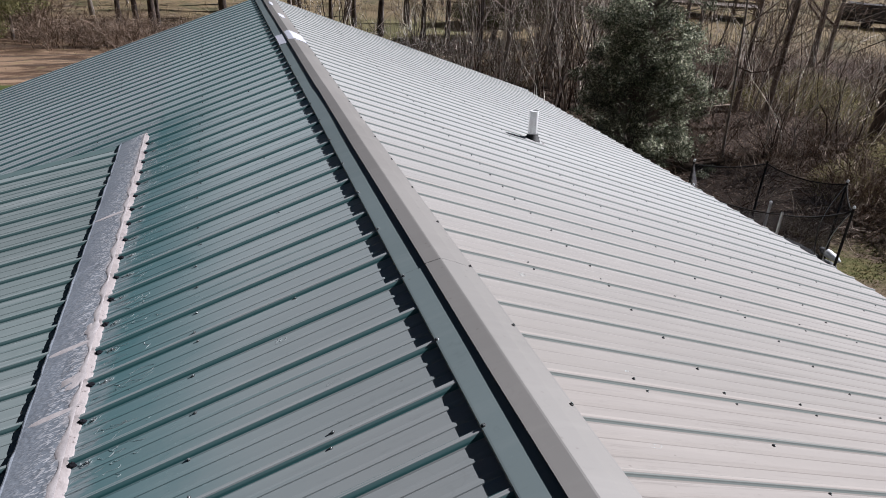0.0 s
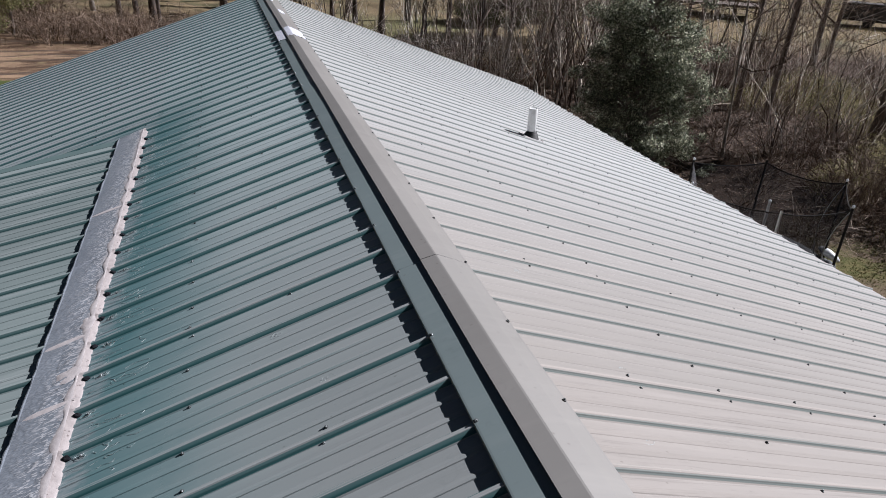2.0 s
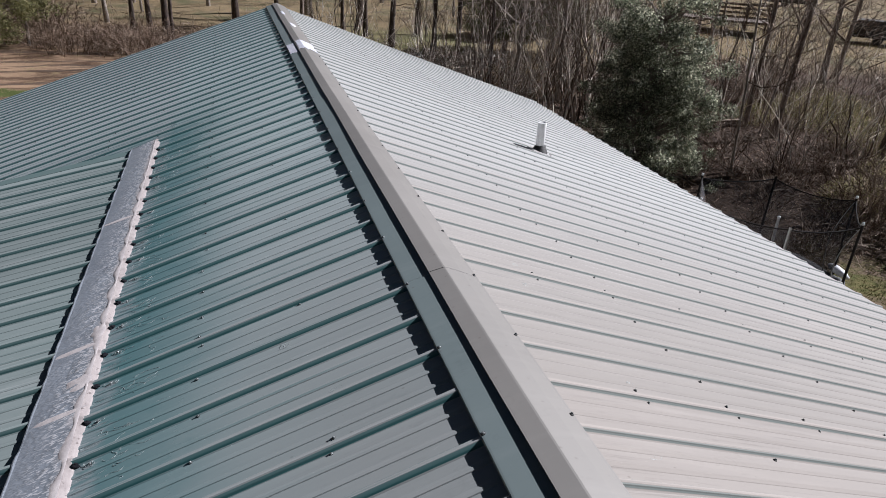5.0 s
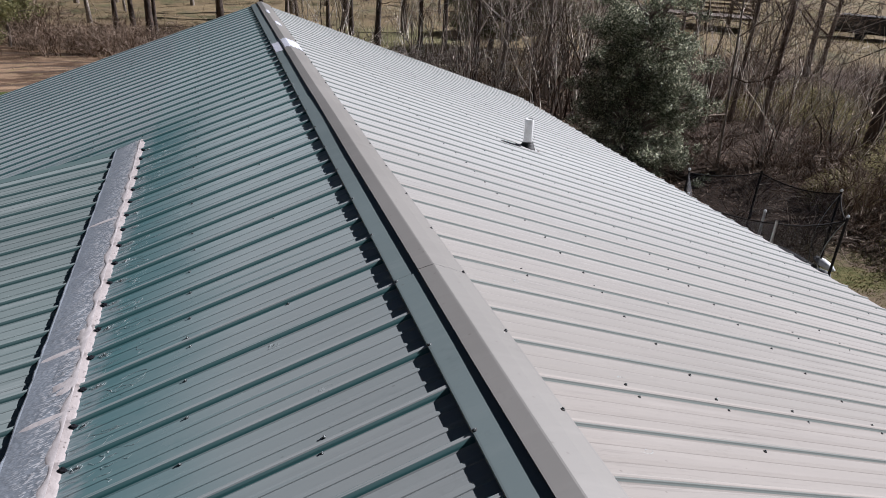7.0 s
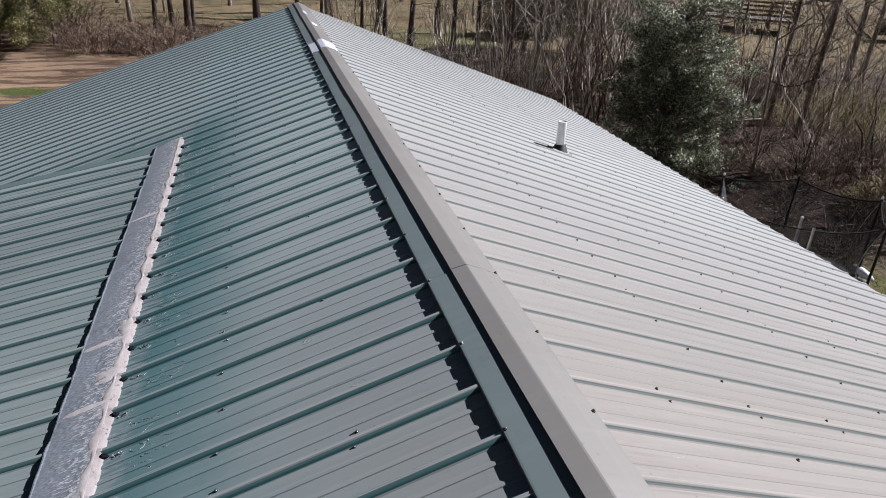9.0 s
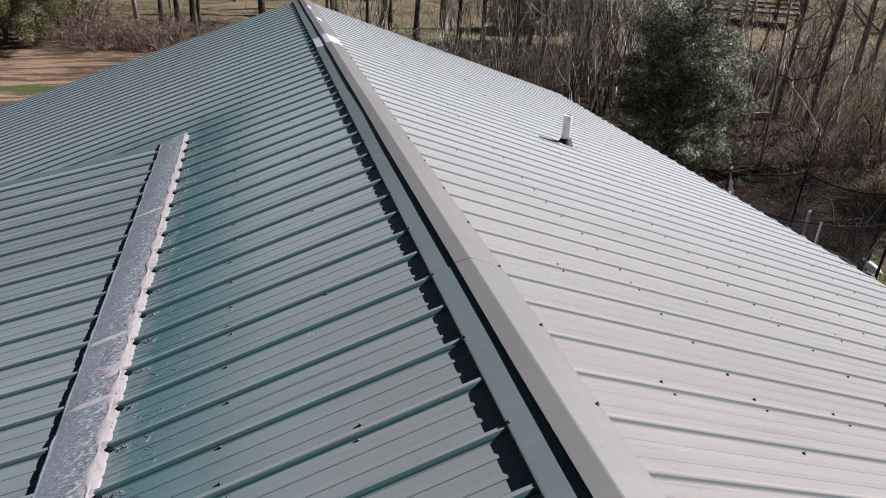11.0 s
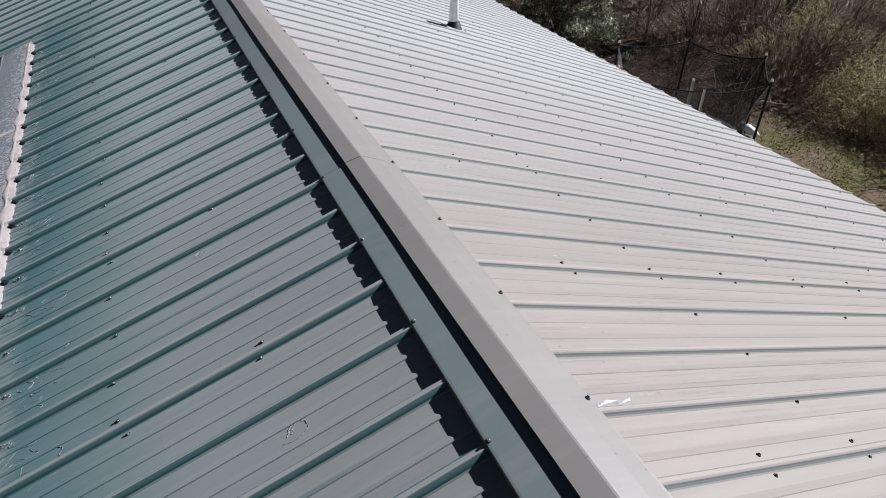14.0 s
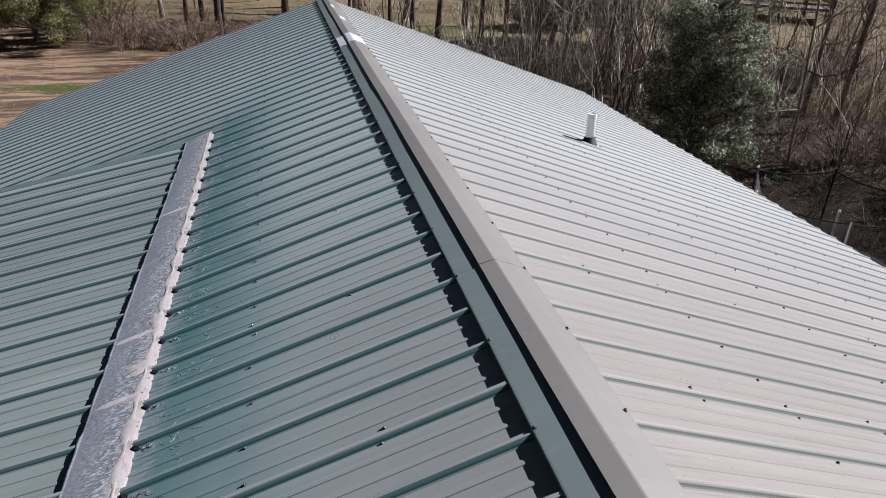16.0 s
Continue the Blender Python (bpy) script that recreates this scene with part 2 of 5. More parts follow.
def ground_material():
    """Leaf litter under the wood, dry grass and bare clay on the yard and fields, moss by the trampoline."""
    m = Mat("ground", 0.95, 0.0, 0.15)
    x, y = m.axis(0), m.axis(1)
    big, mid, fine = m.noise(0.12, 4), m.noise(0.9, 5, 0.65), m.noise(9, 5, 0.7)
    wob = m.math("MULTIPLY", m.math("SUBTRACT", big, 0.5), 8.0)
    litter = m.mix(m.ramp(fine, 0.35, 0.68), (0.036, 0.025, 0.019), (0.11, 0.077, 0.058))
    litter = m.mix(m.ramp(mid, 0.55, 0.75), litter, (0.05, 0.036, 0.028))
    straw = m.mix(m.ramp(fine, 0.3, 0.7), (0.175, 0.132, 0.075), (0.26, 0.20, 0.12))
    straw = m.mix(m.ramp(m.noise(0.35, 5, 0.7), 0.48, 0.62), straw, (0.13, 0.12, 0.065))
    straw = m.mix(m.ramp(mid, 0.5, 0.7), straw, (0.15, 0.12, 0.085))
    clay = m.mix(m.ramp(m.noise(1.6, 6, 0.75, stretch=(0.25, 1, 1)), 0.44, 0.58), (0.32, 0.22, 0.145), (0.12, 0.075, 0.05))
    clay = m.mix(m.ramp(mid, 0.55, 0.75), clay, (0.30, 0.235, 0.13))
    # dark streaks for ruts and long tree shadows, painted across the clay
    rut_shade = m.noise(1.1, 4, 0.6, stretch=(0.10, 1.3, 1))
    clay = m.mix(m.math("MULTIPLY", m.ramp(rut_shade, 0.51, 0.57), 0.85), clay, (0.10, 0.072, 0.056))
    moss = m.mix(m.ramp(fine, 0.35, 0.7), (0.068, 0.074, 0.02), (0.15, 0.122, 0.055))
    moss = m.mix(m.ramp(mid, 0.48, 0.62), moss, (0.15, 0.11, 0.075))
    reach = m.math("SUBTRACT", m.math("ADD", m.math("ADD", y, m.math("MULTIPLY", x, 0.35)), wob), m.ramp(x, 13.0, 25.0, 0.0, 10.0))
    field = m.ramp(reach, 24.5, 30.5)
    c = m.mix(field, litter, straw)
    yard = m.math("MULTIPLY", m.ramp(m.math("ADD", x, m.math("MULTIPLY", wob, 0.3)), -3.0, -1.0, 1.0, 0.0), m.ramp(y, 36.0, 44.0, 1.0, 0.0))
    c = m.mix(yard, c, clay)
    dx = m.math("MULTIPLY", m.math("SUBTRACT", x, 10.2), 0.33)
    dy = m.math("MULTIPLY", m.math("SUBTRACT", y, 4.0), 0.26)
    d = m.math("SQRT", m.math("ADD", m.math("MULTIPLY", dx, dx), m.math("MULTIPLY", dy, dy)))
    d = m.math("ADD", d, m.math("MULTIPLY", m.math("SUBTRACT", mid, 0.5), 0.9))
    c = m.mix(m.ramp(d, 0.7, 1.35, 1.0, 0.0), c, moss)
    gx = m.math("MULTIPLY", m.math("ADD", x, 8.2), 0.42)
    gy = m.math("MULTIPLY", m.math("SUBTRACT", y, 24.5), 1.1)
    g = m.math("SQRT", m.math("ADD", m.math("MULTIPLY", gx, gx), m.math("MULTIPLY", gy, gy)))
    g = m.math("ADD", g, m.math("MULTIPLY", m.math("SUBTRACT", mid, 0.5), 2.2))
    c = m.mix(m.math("MULTIPLY", m.ramp(g, 0.6, 1.0, 1.0, 0.0), m.ramp(fine, 0.25, 0.5)), c, (0.070, 0.092, 0.026))
    hx = m.math("MULTIPLY", m.math("SUBTRACT", x, 9.0), 0.22)
    hy = m.math("MULTIPLY", m.math("SUBTRACT", y, 36.0), 0.2)
    h = m.math("SQRT", m.math("ADD", m.math("MULTIPLY", hx, hx), m.math("MULTIPLY", hy, hy)))
    h = m.math("ADD", h, m.math("MULTIPLY", m.math("SUBTRACT", mid, 0.5), 0.8))
    c = m.mix(m.math("MULTIPLY", m.ramp(h, 0.6, 1.1, 1.0, 0.0), 0.55), c, (0.14, 0.145, 0.065))
    m.base(c).bump(m.math("ADD", fine, m.math("MULTIPLY", mid, 2.0)), 0.05, 0.7)
    return m.m


GROUND = ground_material()
FLASH, SEAL = coated_metal(), sealant()
WHITE = simple("white_tape", (0.66, 0.67, 0.75), (0.56, 0.58, 0.66), 20, 0.45)
SMEAR = simple("pale_sealant_smear", (0.74, 0.685, 0.68), (0.62, 0.57, 0.57), 24, 0.5, bump=0.0006)
MARK = simple("dull_glue_mark", (0.31, 0.34, 0.345), (0.27, 0.30, 0.305), 40, 0.5)
LIT_HEAD = simple("lit_screw_head", (0.34, 0.36, 0.37), (0.16, 0.175, 0.18), 60, 0.4, 0.5)
CLEAR = simple("dried_sealant", (0.44, 0.48, 0.48), (0.30, 0.34, 0.34), 40, 0.4)
STEEL = simple("screw_steel", (0.10, 0.12, 0.12), (0.05, 0.055, 0.06), 60, 0.4, 0.4)
RUBBER = simple("black_rubber", (0.018, 0.018, 0.02), (0.03, 0.03, 0.03), 30, 0.6)
ZINC = simple("bare_cut_edge", (0.75, 0.75, 0.74), (0.6, 0.6, 0.6), 30, 0.5)
PVC = simple("white_pvc", (0.82, 0.83, 0.84), (0.72, 0.72, 0.71), 9, 0.35)
DARK = simple("near_black", (0.010, 0.011, 0.015), (0.018, 0.018, 0.022), 20, 0.9, spec=0.1)
SIDING = simple("wall_siding", (0.55, 0.52, 0.46), (0.46, 0.44, 0.40), 3, 0.7)
FASCIA = simple("dark_fascia", (0.06, 0.045, 0.035), (0.10, 0.08, 0.06), 6, 0.6)
BARK = simple("grey_brown_bark", (0.30, 0.25, 0.215), (0.085, 0.066, 0.056), 5, 0.9, bump=0.02, stretch=(3, 3, 0.5), own=True)
DARK_BARK = simple("dark_bark", (0.115, 0.085, 0.07), (0.035, 0.027, 0.024), 5, 0.9, bump=0.02, stretch=(3, 3, 0.5), own=True)
PALE_BARK = simple("pale_bark", (0.34, 0.30, 0.26), (0.17, 0.145, 0.125), 6, 0.9, bump=0.01, stretch=(3, 3, 0.6), own=True)
# pale bark, with sunlit and shaded stems put in as near-white and dark pieces
TWIG = varied("twigs", (0.07, 0.054, 0.044), (0.27, 0.22, 0.185), (0.84, 0.77, 0.70), 0.85, 0.2, share=(0.55, 0.8))
CANE = varied("pale_canes", (0.055, 0.040, 0.031), (0.24, 0.19, 0.15), (0.86, 0.79, 0.71), 0.85, 0.2, share=(0.55, 0.75))
BROWN_TWIG = varied("brown_twigs", (0.055, 0.038, 0.029), (0.16, 0.115, 0.089), (0.50, 0.41, 0.335), 0.85, 0.2, share=(0.62, 0.95))
DARK_TWIG = varied("dark_twigs", (0.10, 0.07, 0.05), (0.21, 0.15, 0.11), (0.44, 0.35, 0.28), 0.85, 0.2)
# gloss glints put into the colour: a share of near-white holly leaves
HOLLY_LEAF = varied("holly_leaves", (0.062, 0.074, 0.046), (0.26, 0.285, 0.195), (0.80, 0.80, 0.64), 0.36, 0.45, 0.60, share=(0.66, 0.86))
YELLOW_LEAF = varied("broad_leaves", (0.12, 0.125, 0.05), (0.22, 0.21, 0.10), (0.42, 0.40, 0.20), 0.5, 0.3, 0.5)
NEEDLE = varied("needles", (0.060, 0.075, 0.036), (0.15, 0.165, 0.085), (0.36, 0.35, 0.22), 0.6, 0.3, 0.4)
LITTER = varied("fallen_leaves", (0.08, 0.05, 0.033), (0.16, 0.103, 0.07), (0.50, 0.39, 0.30), 0.8, 0.25, 0.1)
STRAW = varied("dry_grass", (0.30, 0.23, 0.12), (0.40, 0.33, 0.19), (0.20, 0.20, 0.07), 0.85, 0.2, 0.15)
OLIVE_LEAF = varied("bramble_leaves", (0.15, 0.14, 0.055), (0.31, 0.275, 0.135), (0.55, 0.49, 0.30), 0.6, 0.3, 0.45)
MOSS_GRASS = varied("mossy_grass", (0.07, 0.08, 0.022), (0.14, 0.125, 0.048), (0.27, 0.22, 0.115), 0.8, 0.2, 0.15)
POLE = simple("dark_pole", (0.014, 0.013, 0.013), (0.024, 0.022, 0.021), 12, 0.9, spec=0.15)
GALV = simple("galvanised_tube", (0.42, 0.43, 0.44), (0.28, 0.29, 0.30), 12, 0.4, 0.7)
PAD = simple("grey_pad", (0.11, 0.115, 0.125), (0.06, 0.063, 0.07), 6, 0.6)
ROLL = simple("grey_net_roll", (0.13, 0.135, 0.145), (0.07, 0.073, 0.08), 14, 0.8, bump=0.02)
PADW = simple("white_pad", (0.74, 0.76, 0.80), (0.6, 0.62, 0.66), 6, 0.5)
OLDWOOD = simple("weathered_wood", (0.17, 0.135, 0.11), (0.085, 0.068, 0.056), 4, 0.9, bump=0.008, stretch=(1, 1, 4))
TARP = simple("dark_tarp", (0.025, 0.026, 0.03), (0.05, 0.05, 0.055), 3, 0.55, bump=0.03)


def net_material():
    m = Mat("safety_net", 0.8)
    m.base(m.mix(m.ramp(m.noise(2.0, 3), 0.3, 0.7), (0.035, 0.035, 0.042), (0.065, 0.065, 0.075)))
    tr = m.node("BsdfTransparent")
    mx = m.node("MixShader")
    m.put(mx.inputs[0], m.ramp(m.noise(1.3, 2), 0.3, 0.7, 0.52, 0.40))
    m.t.links.new(m.b.outputs[0], mx.inputs[1])
    m.t.links.new(tr.outputs[0], mx.inputs[2])
    m.t.links.new(mx.outputs[0], m.t.nodes["Material Output"].inputs[0])
    return m.m


NET = net_material()


# ---- ways to make meshes ----
def mesh_of(name, verts, faces, material=None, smooth=False):
    """A mesh from arrays: faces of one size, or a list of arrays of faces of several sizes."""
    me = bpy.data.meshes.new(name)
    verts = np.asarray(verts, np.float32).reshape(-1, 3)
    groups = [np.asarray(f, np.int32) for f in (faces if isinstance(faces, list) else [faces]) if len(f)]
    me.vertices.add(len(verts))
    me.vertices.foreach_set("co", verts.ravel())
    loops = np.concatenate([g.ravel() for g in groups])
    sizes = np.concatenate([np.full(len(g), g.shape[1], np.int32) for g in groups])
    starts = np.concatenate([[0], np.cumsum(sizes)[:-1]]).astype(np.int32)
    me.loops.add(len(loops))
    me.loops.foreach_set("vertex_index", loops)
    me.polygons.add(len(sizes))
    me.polygons.foreach_set("loop_start", starts)
    me.polygons.foreach_set("loop_total", sizes)
    me.update(calc_edges=True)
    me.validate()
    me.polygons.foreach_set("use_smooth", np.full(len(me.polygons), smooth, bool))
    if material:
        me.materials.append(material)
    return me


def child(name, me, parent, label="", m=None, kind=""):
    ob = new(name, me)
    ob.parent = parent
    if m is not None:
        ob.matrix_basis = m
    return tagged(ob, label, kind=kind)


def part(name, bm, material, parent, label="", m=None, kind=""):
    """Links a bmesh as one mesh under a thing or a part."""
    me = bpy.data.meshes.new(name)
    bm.normal_update()
    bm.to_mesh(me)
    bm.free()
    me.materials.append(material)
    return child(name, me, parent, label, m, kind)


def thing(name, label, category, at=None, group="", kind="", data=None):
    ob = tagged(new(name, data), label, category, group, kind)
    if at is not None:
        ob.matrix_basis = at
    return ob


def box(x0, y0, z0, x1, y1, z1, bevel=0.0, bm=None):
    bm = bm or bmesh.new()
    made = bmesh.ops.create_cube(bm, size=1.0, matrix=Matrix.Translation(((x0 + x1) / 2, (y0 + y1) / 2, (z0 + z1) / 2)) @ Matrix.Diagonal((x1 - x0, y1 - y0, z1 - z0, 1)))
    if bevel:
        edges = {e for v in made["verts"] for e in v.link_edges}
        bmesh.ops.bevel(bm, geom=list(edges), offset=bevel, segments=2, affect="EDGES")
    return bm


def lathe(profile, n=20, bm=None, m=Matrix()):
    """Turns (radius, height) points round z."""
    bm = bm or bmesh.new()
    rings = []
    for r, z in profile:
        rings.append([bm.verts.new(m @ Vector((r * math.cos(2 * math.pi * i / n), r * math.sin(2 * math.pi * i / n), z))) for i in range(n)])
    for a, b in zip(rings, rings[1:]):
        for i in range(n):
            f = bm.faces.new((a[i], a[(i + 1) % n], b[(i + 1) % n], b[i]))
            f.smooth = True
    bm.faces.new(rings[0][::-1])
    bm.faces.new(rings[-1])
    return bm


def tubes(lines, sides=4):
    """Tapered tubes: each line is a list of (x, y, z, r). Gives arrays of corners and quads."""
    verts, faces, base = [], [], 0
    ring = np.array([(math.cos(2 * math.pi * i / sides), math.sin(2 * math.pi * i / sides)) for i in range(sides)])
    idx = np.arange(sides)
    nxt = (idx + 1) % sides
    for line in lines:
        a = np.asarray(line, float)
        d = np.gradient(a[:, :3], axis=0)
        d /= np.linalg.norm(d, axis=1)[:, None] + 1e-9
        ref = np.where(np.abs(d[:, 2:3]) > 0.8, np.array([[1.0, 0, 0]]), np.array([[0, 0, 1.0]]))
        u = np.cross(d, ref)
        u /= np.linalg.norm(u, axis=1)[:, None] + 1e-9
        v = np.cross(d, u)
        p = a[:, None, :3] + a[:, None, 3:4] * (ring[None, :, :1] * u[:, None] + ring[None, :, 1:] * v[:, None])
        verts.append(p.reshape(-1, 3))
        for k in range(len(a) - 1):
            q = base + k * sides
            faces.append(np.stack([q + idx, q + nxt, q + sides + nxt, q + sides + idx], 1))
        base += len(a) * sides
    return np.concatenate(verts), np.concatenate(faces)


def grid_faces(nu, nv, off=0):
    i = np.arange(nu * nv).reshape(nu, nv) + off
    return np.stack([i[:-1, :-1], i[1:, :-1], i[1:, 1:], i[:-1, 1:]], -1).reshape(-1, 4)


# ---- ground ----
def rough_ground(x, y):
    return 0.10 * np.sin(x * 0.31 + 1.0) * np.sin(y * 0.27) + 0.05 * np.sin(x * 0.9 + y * 0.7) + 0.02 * np.sin(x * 2.3 - y * 1.9)


def build_ground():
    a = np.concatenate([[-2500, -900, -350, -150], np.linspace(-80, 100, 181), [160, 350, 900, 2500]])
    X, Y = np.meshgrid(a, a, indexing="ij")
    near = np.clip(1.5 - np.hypot(X, Y - 20) / 90.0, 0, 1)
    Z = rough_ground(X, Y) * near
    me = mesh_of("ground", np.stack([X, Y, Z], -1), grid_faces(len(a), len(a))[:, ::1], GROUND, True)
    thing("ground", "leaf-littered woodland floor, dry grass and bare clay yard", "ground", kind="structure", data=me)


build_ground()

# ---- house and roof ----
PHI = math.atan(SLOPE)
RUN = 4.75                       # ridge to eave, level
LONG = RUN / math.cos(PHI)
NEAR_Y, FAR_Y = -7.56, 9.86       # gable ends


def slope_pose(side, y=0.0):
    """Local x runs down the slope, z out of it; z 0 is the level of the rib tops."""
    turn = pose(0, 0, 0, 0, math.degrees(PHI), 0)
    return Matrix.Translation((0, y, RIDGE)) @ (turn if side > 0 else pose(0, 0, 0, 0, 0, 180) @ turn)


LEFT_DEEP = 0.0182               # rib height on the shaded side


def rib_profile(ribs=4, flip=False, pitch=RIB):
    """A sheet across: high ribs nine inches apart, their sides running out softly, and two low ribs between."""
    pts = []
    deep, foot, low = (-LEFT_DEEP, 0.0238, 0.0031) if flip else (-0.0145, 0.0205, 0.0019)
    for k in range(ribs + 1):
        y, lift = k * pitch, 0.0016 if k == ribs else 0.0
        half = [(foot, deep), (foot - 0.0040, 0.80 * deep), (foot - 0.0080, 0.50 * deep), (0.0105, 0.24 * deep), (0.0072, -0.0012), (0.0056, 0.0)]
        pts += [(y - a, z + lift) for a, z in half]
        pts += [(y - 0.0022, -0.0009 + lift), (y + 0.0016, -0.0009 + lift)]
        pts += [(y + a, z + lift) for a, z in half[::-1]]
        if k < ribs:
            for c in (pitch / 3, 2 * pitch / 3):
                pts += [(y + c - 0.0108, deep), (y + c - 0.0085, deep + low), (y + c + 0.002, deep + low), (y + c + 0.0150, deep)]
    pts = np.array(pts)
    if flip:
        pts = np.stack([ribs * pitch - pts[::-1, 0], pts[::-1, 1]], 1)
    return pts


def surface(y, phase):
    """Height of a sheet under its rib tops at y, for ribs centred at phase."""
    d = abs((y - phase + RIB / 2) % RIB - RIB / 2)
    if d < 0.007:
        return 0.0
    return -LEFT_DEEP * min(1.0, (d - 0.007) / 0.0165)


def sheet_mesh(name, length, start, material, seed, ribs=4, flip=False, pitch=RIB):
    rng = np.random.default_rng(seed)
    pr = rib_profile(ribs, flip, pitch)
    xs = np.linspace(start, length, 15)
    n = len(pr)
    top = np.zeros((len(xs), n, 3))
    top[..., 0] = xs[:, None]
    top[..., 1] = pr[None, :, 0]
    wave = 0.0007 * np.sin(xs[:, None] * rng.uniform(2, 4) + rng.uniform(0, 6)) * np.sin(pr[None, :, 0] * rng.uniform(6, 12) + rng.uniform(0, 6))
    top[..., 2] = pr[None, :, 1] + wave
    low = top.copy()
    low[..., 2] -= 0.0011
    low[:, 0, 1] += 0.001
    v = np.concatenate([top.reshape(-1, 3), low.reshape(-1, 3)])
    N = len(xs) * n
    f = grid_faces(len(xs), n)
    fl = grid_faces(len(xs), n, N)[:, ::-1]
    a = np.arange(n - 1)
    e1 = np.stack([a, a + 1, a + 1 + N, a + N], 1)
    b = a + (len(xs) - 1) * n
    e2 = np.stack([b + 1, b, b + N, b + 1 + N], 1)
    r = np.arange(len(xs) - 1) * n
    s1 = np.stack([r + n, r, r + N, r + n + N], 1)
    r = r + n - 1
    s2 = np.stack([r, r + n, r + n + N, r + N], 1)
    return mesh_of(name, v, np.concatenate([f, fl, e1, e2, s1, s2]), material)


def screw_mesh(big=False, head=None):
    """A hexagon washer-head screw with its rubber washer."""
    k = 0.86 if big else 0.76
    bm = lathe([(0.0088 * k, 0.0), (0.0085 * k, 0.0016), (0.0070 * k, 0.0026)], 10)
    lathe([(0.0066 * k, 0.0026), (0.0060 * k, 0.0034), (0.0046 * k, 0.0036), (0.0046 * k, 0.0064), (0.0038 * k, 0.0069)], 6, bm)
    me = bpy.data.meshes.new("screw")
    for f in bm.faces:
        f.material_index = 1 if f.calc_center_median().z > 0.0027 else 0
        f.smooth = False
    bm.to_mesh(me)
    bm.free()
    me.materials.append(RUBBER)
    me.materials.append(head or STEEL)
    return me


# one kind of screw: dark heads coloured as shaded, pale heads as lit
SCREW, CAP_SCREW = screw_mesh(), screw_mesh(True)
PALE_SCREW, PALE_CAP_SCREW = screw_mesh(False, LIT_HEAD), screw_mesh(True, LIT_HEAD)
house = thing("house", "long house under a faded green ribbed metal gable roof", "house")
part("wall", box(4.05, NEAR_Y + 0.5, -0.2, 4.2, FAR_Y - 0.4, 3.02), SIDING, house)
part("wall", box(-4.2, NEAR_Y + 0.5, -0.2, -4.05, FAR_Y - 0.4, 3.02), SIDING, house)
for yy in (NEAR_Y + 0.5, FAR_Y - 0.55):
    bm = bmesh.new()
    outline = [(-4.05, -0.2), (4.05, -0.2), (4.05, 2.98), (0, 4.42), (-4.05, 2.98)]
    a = [bm.verts.new((x, yy, z)) for x, z in outline]
    b = [bm.verts.new((x, yy + 0.15, z)) for x, z in outline]
    bm.faces.new(a)
    bm.faces.new(b[::-1])
    for i in range(5):
        bm.faces.new((a[i], b[i], b[(i + 1) % 5], a[(i + 1) % 5]))
    bmesh.ops.recalc_face_normals(bm, faces=bm.faces)
    part("gable_wall", bm, SIDING, house)

LEFT_RIB, RIGHT_RIB = -0.5115, -0.519     # where a rib lies, each side
LAP_L, LAP_R = LEFT_RIB + RIB, RIGHT_RIB + RIB
slopes = {}
for side in (1, -1):
    deck = box(0.02, NEAR_Y + 0.02, -0.095, LONG - 0.03, FAR_Y - 0.02, -0.046)
    bmesh.ops.transform(deck, matrix=pose(0, 0, RIDGE, 0, math.degrees(PHI), 0), verts=deck.verts)
    if side < 0:
        bmesh.ops.transform(deck, matrix=Matrix.Diagonal((-1, 1, 1, 1)), verts=deck.verts)
        bmesh.ops.reverse_faces(deck, faces=deck.faces)
    slopes[side] = part("roof_slope", deck, DARK, house, "dark deck under ribbed metal sheets")
    x0, x1 = RUN - 0.03, RUN - 0.005
    fas = box(x0 - 0.02, NEAR_Y + 0.02, RIDGE - SLOPE * RUN - 0.19, x0, FAR_Y - 0.02, RIDGE - SLOPE * RUN - 0.032)
    drip = box(x0, NEAR_Y, RIDGE - SLOPE * RUN - 0.070, RUN + 0.022, FAR_Y, RIDGE - SLOPE * RUN - 0.036)
    for bm, nm, mt in ((fas, "fascia", FASCIA), (drip, "drip_edge", FASCIA)):
        if side < 0:
            bmesh.ops.transform(bm, matrix=Matrix.Diagonal((-1, 1, 1, 1)), verts=bm.verts)
            bmesh.ops.reverse_faces(bm, faces=bm.faces)
        part(nm, bm, mt, house)

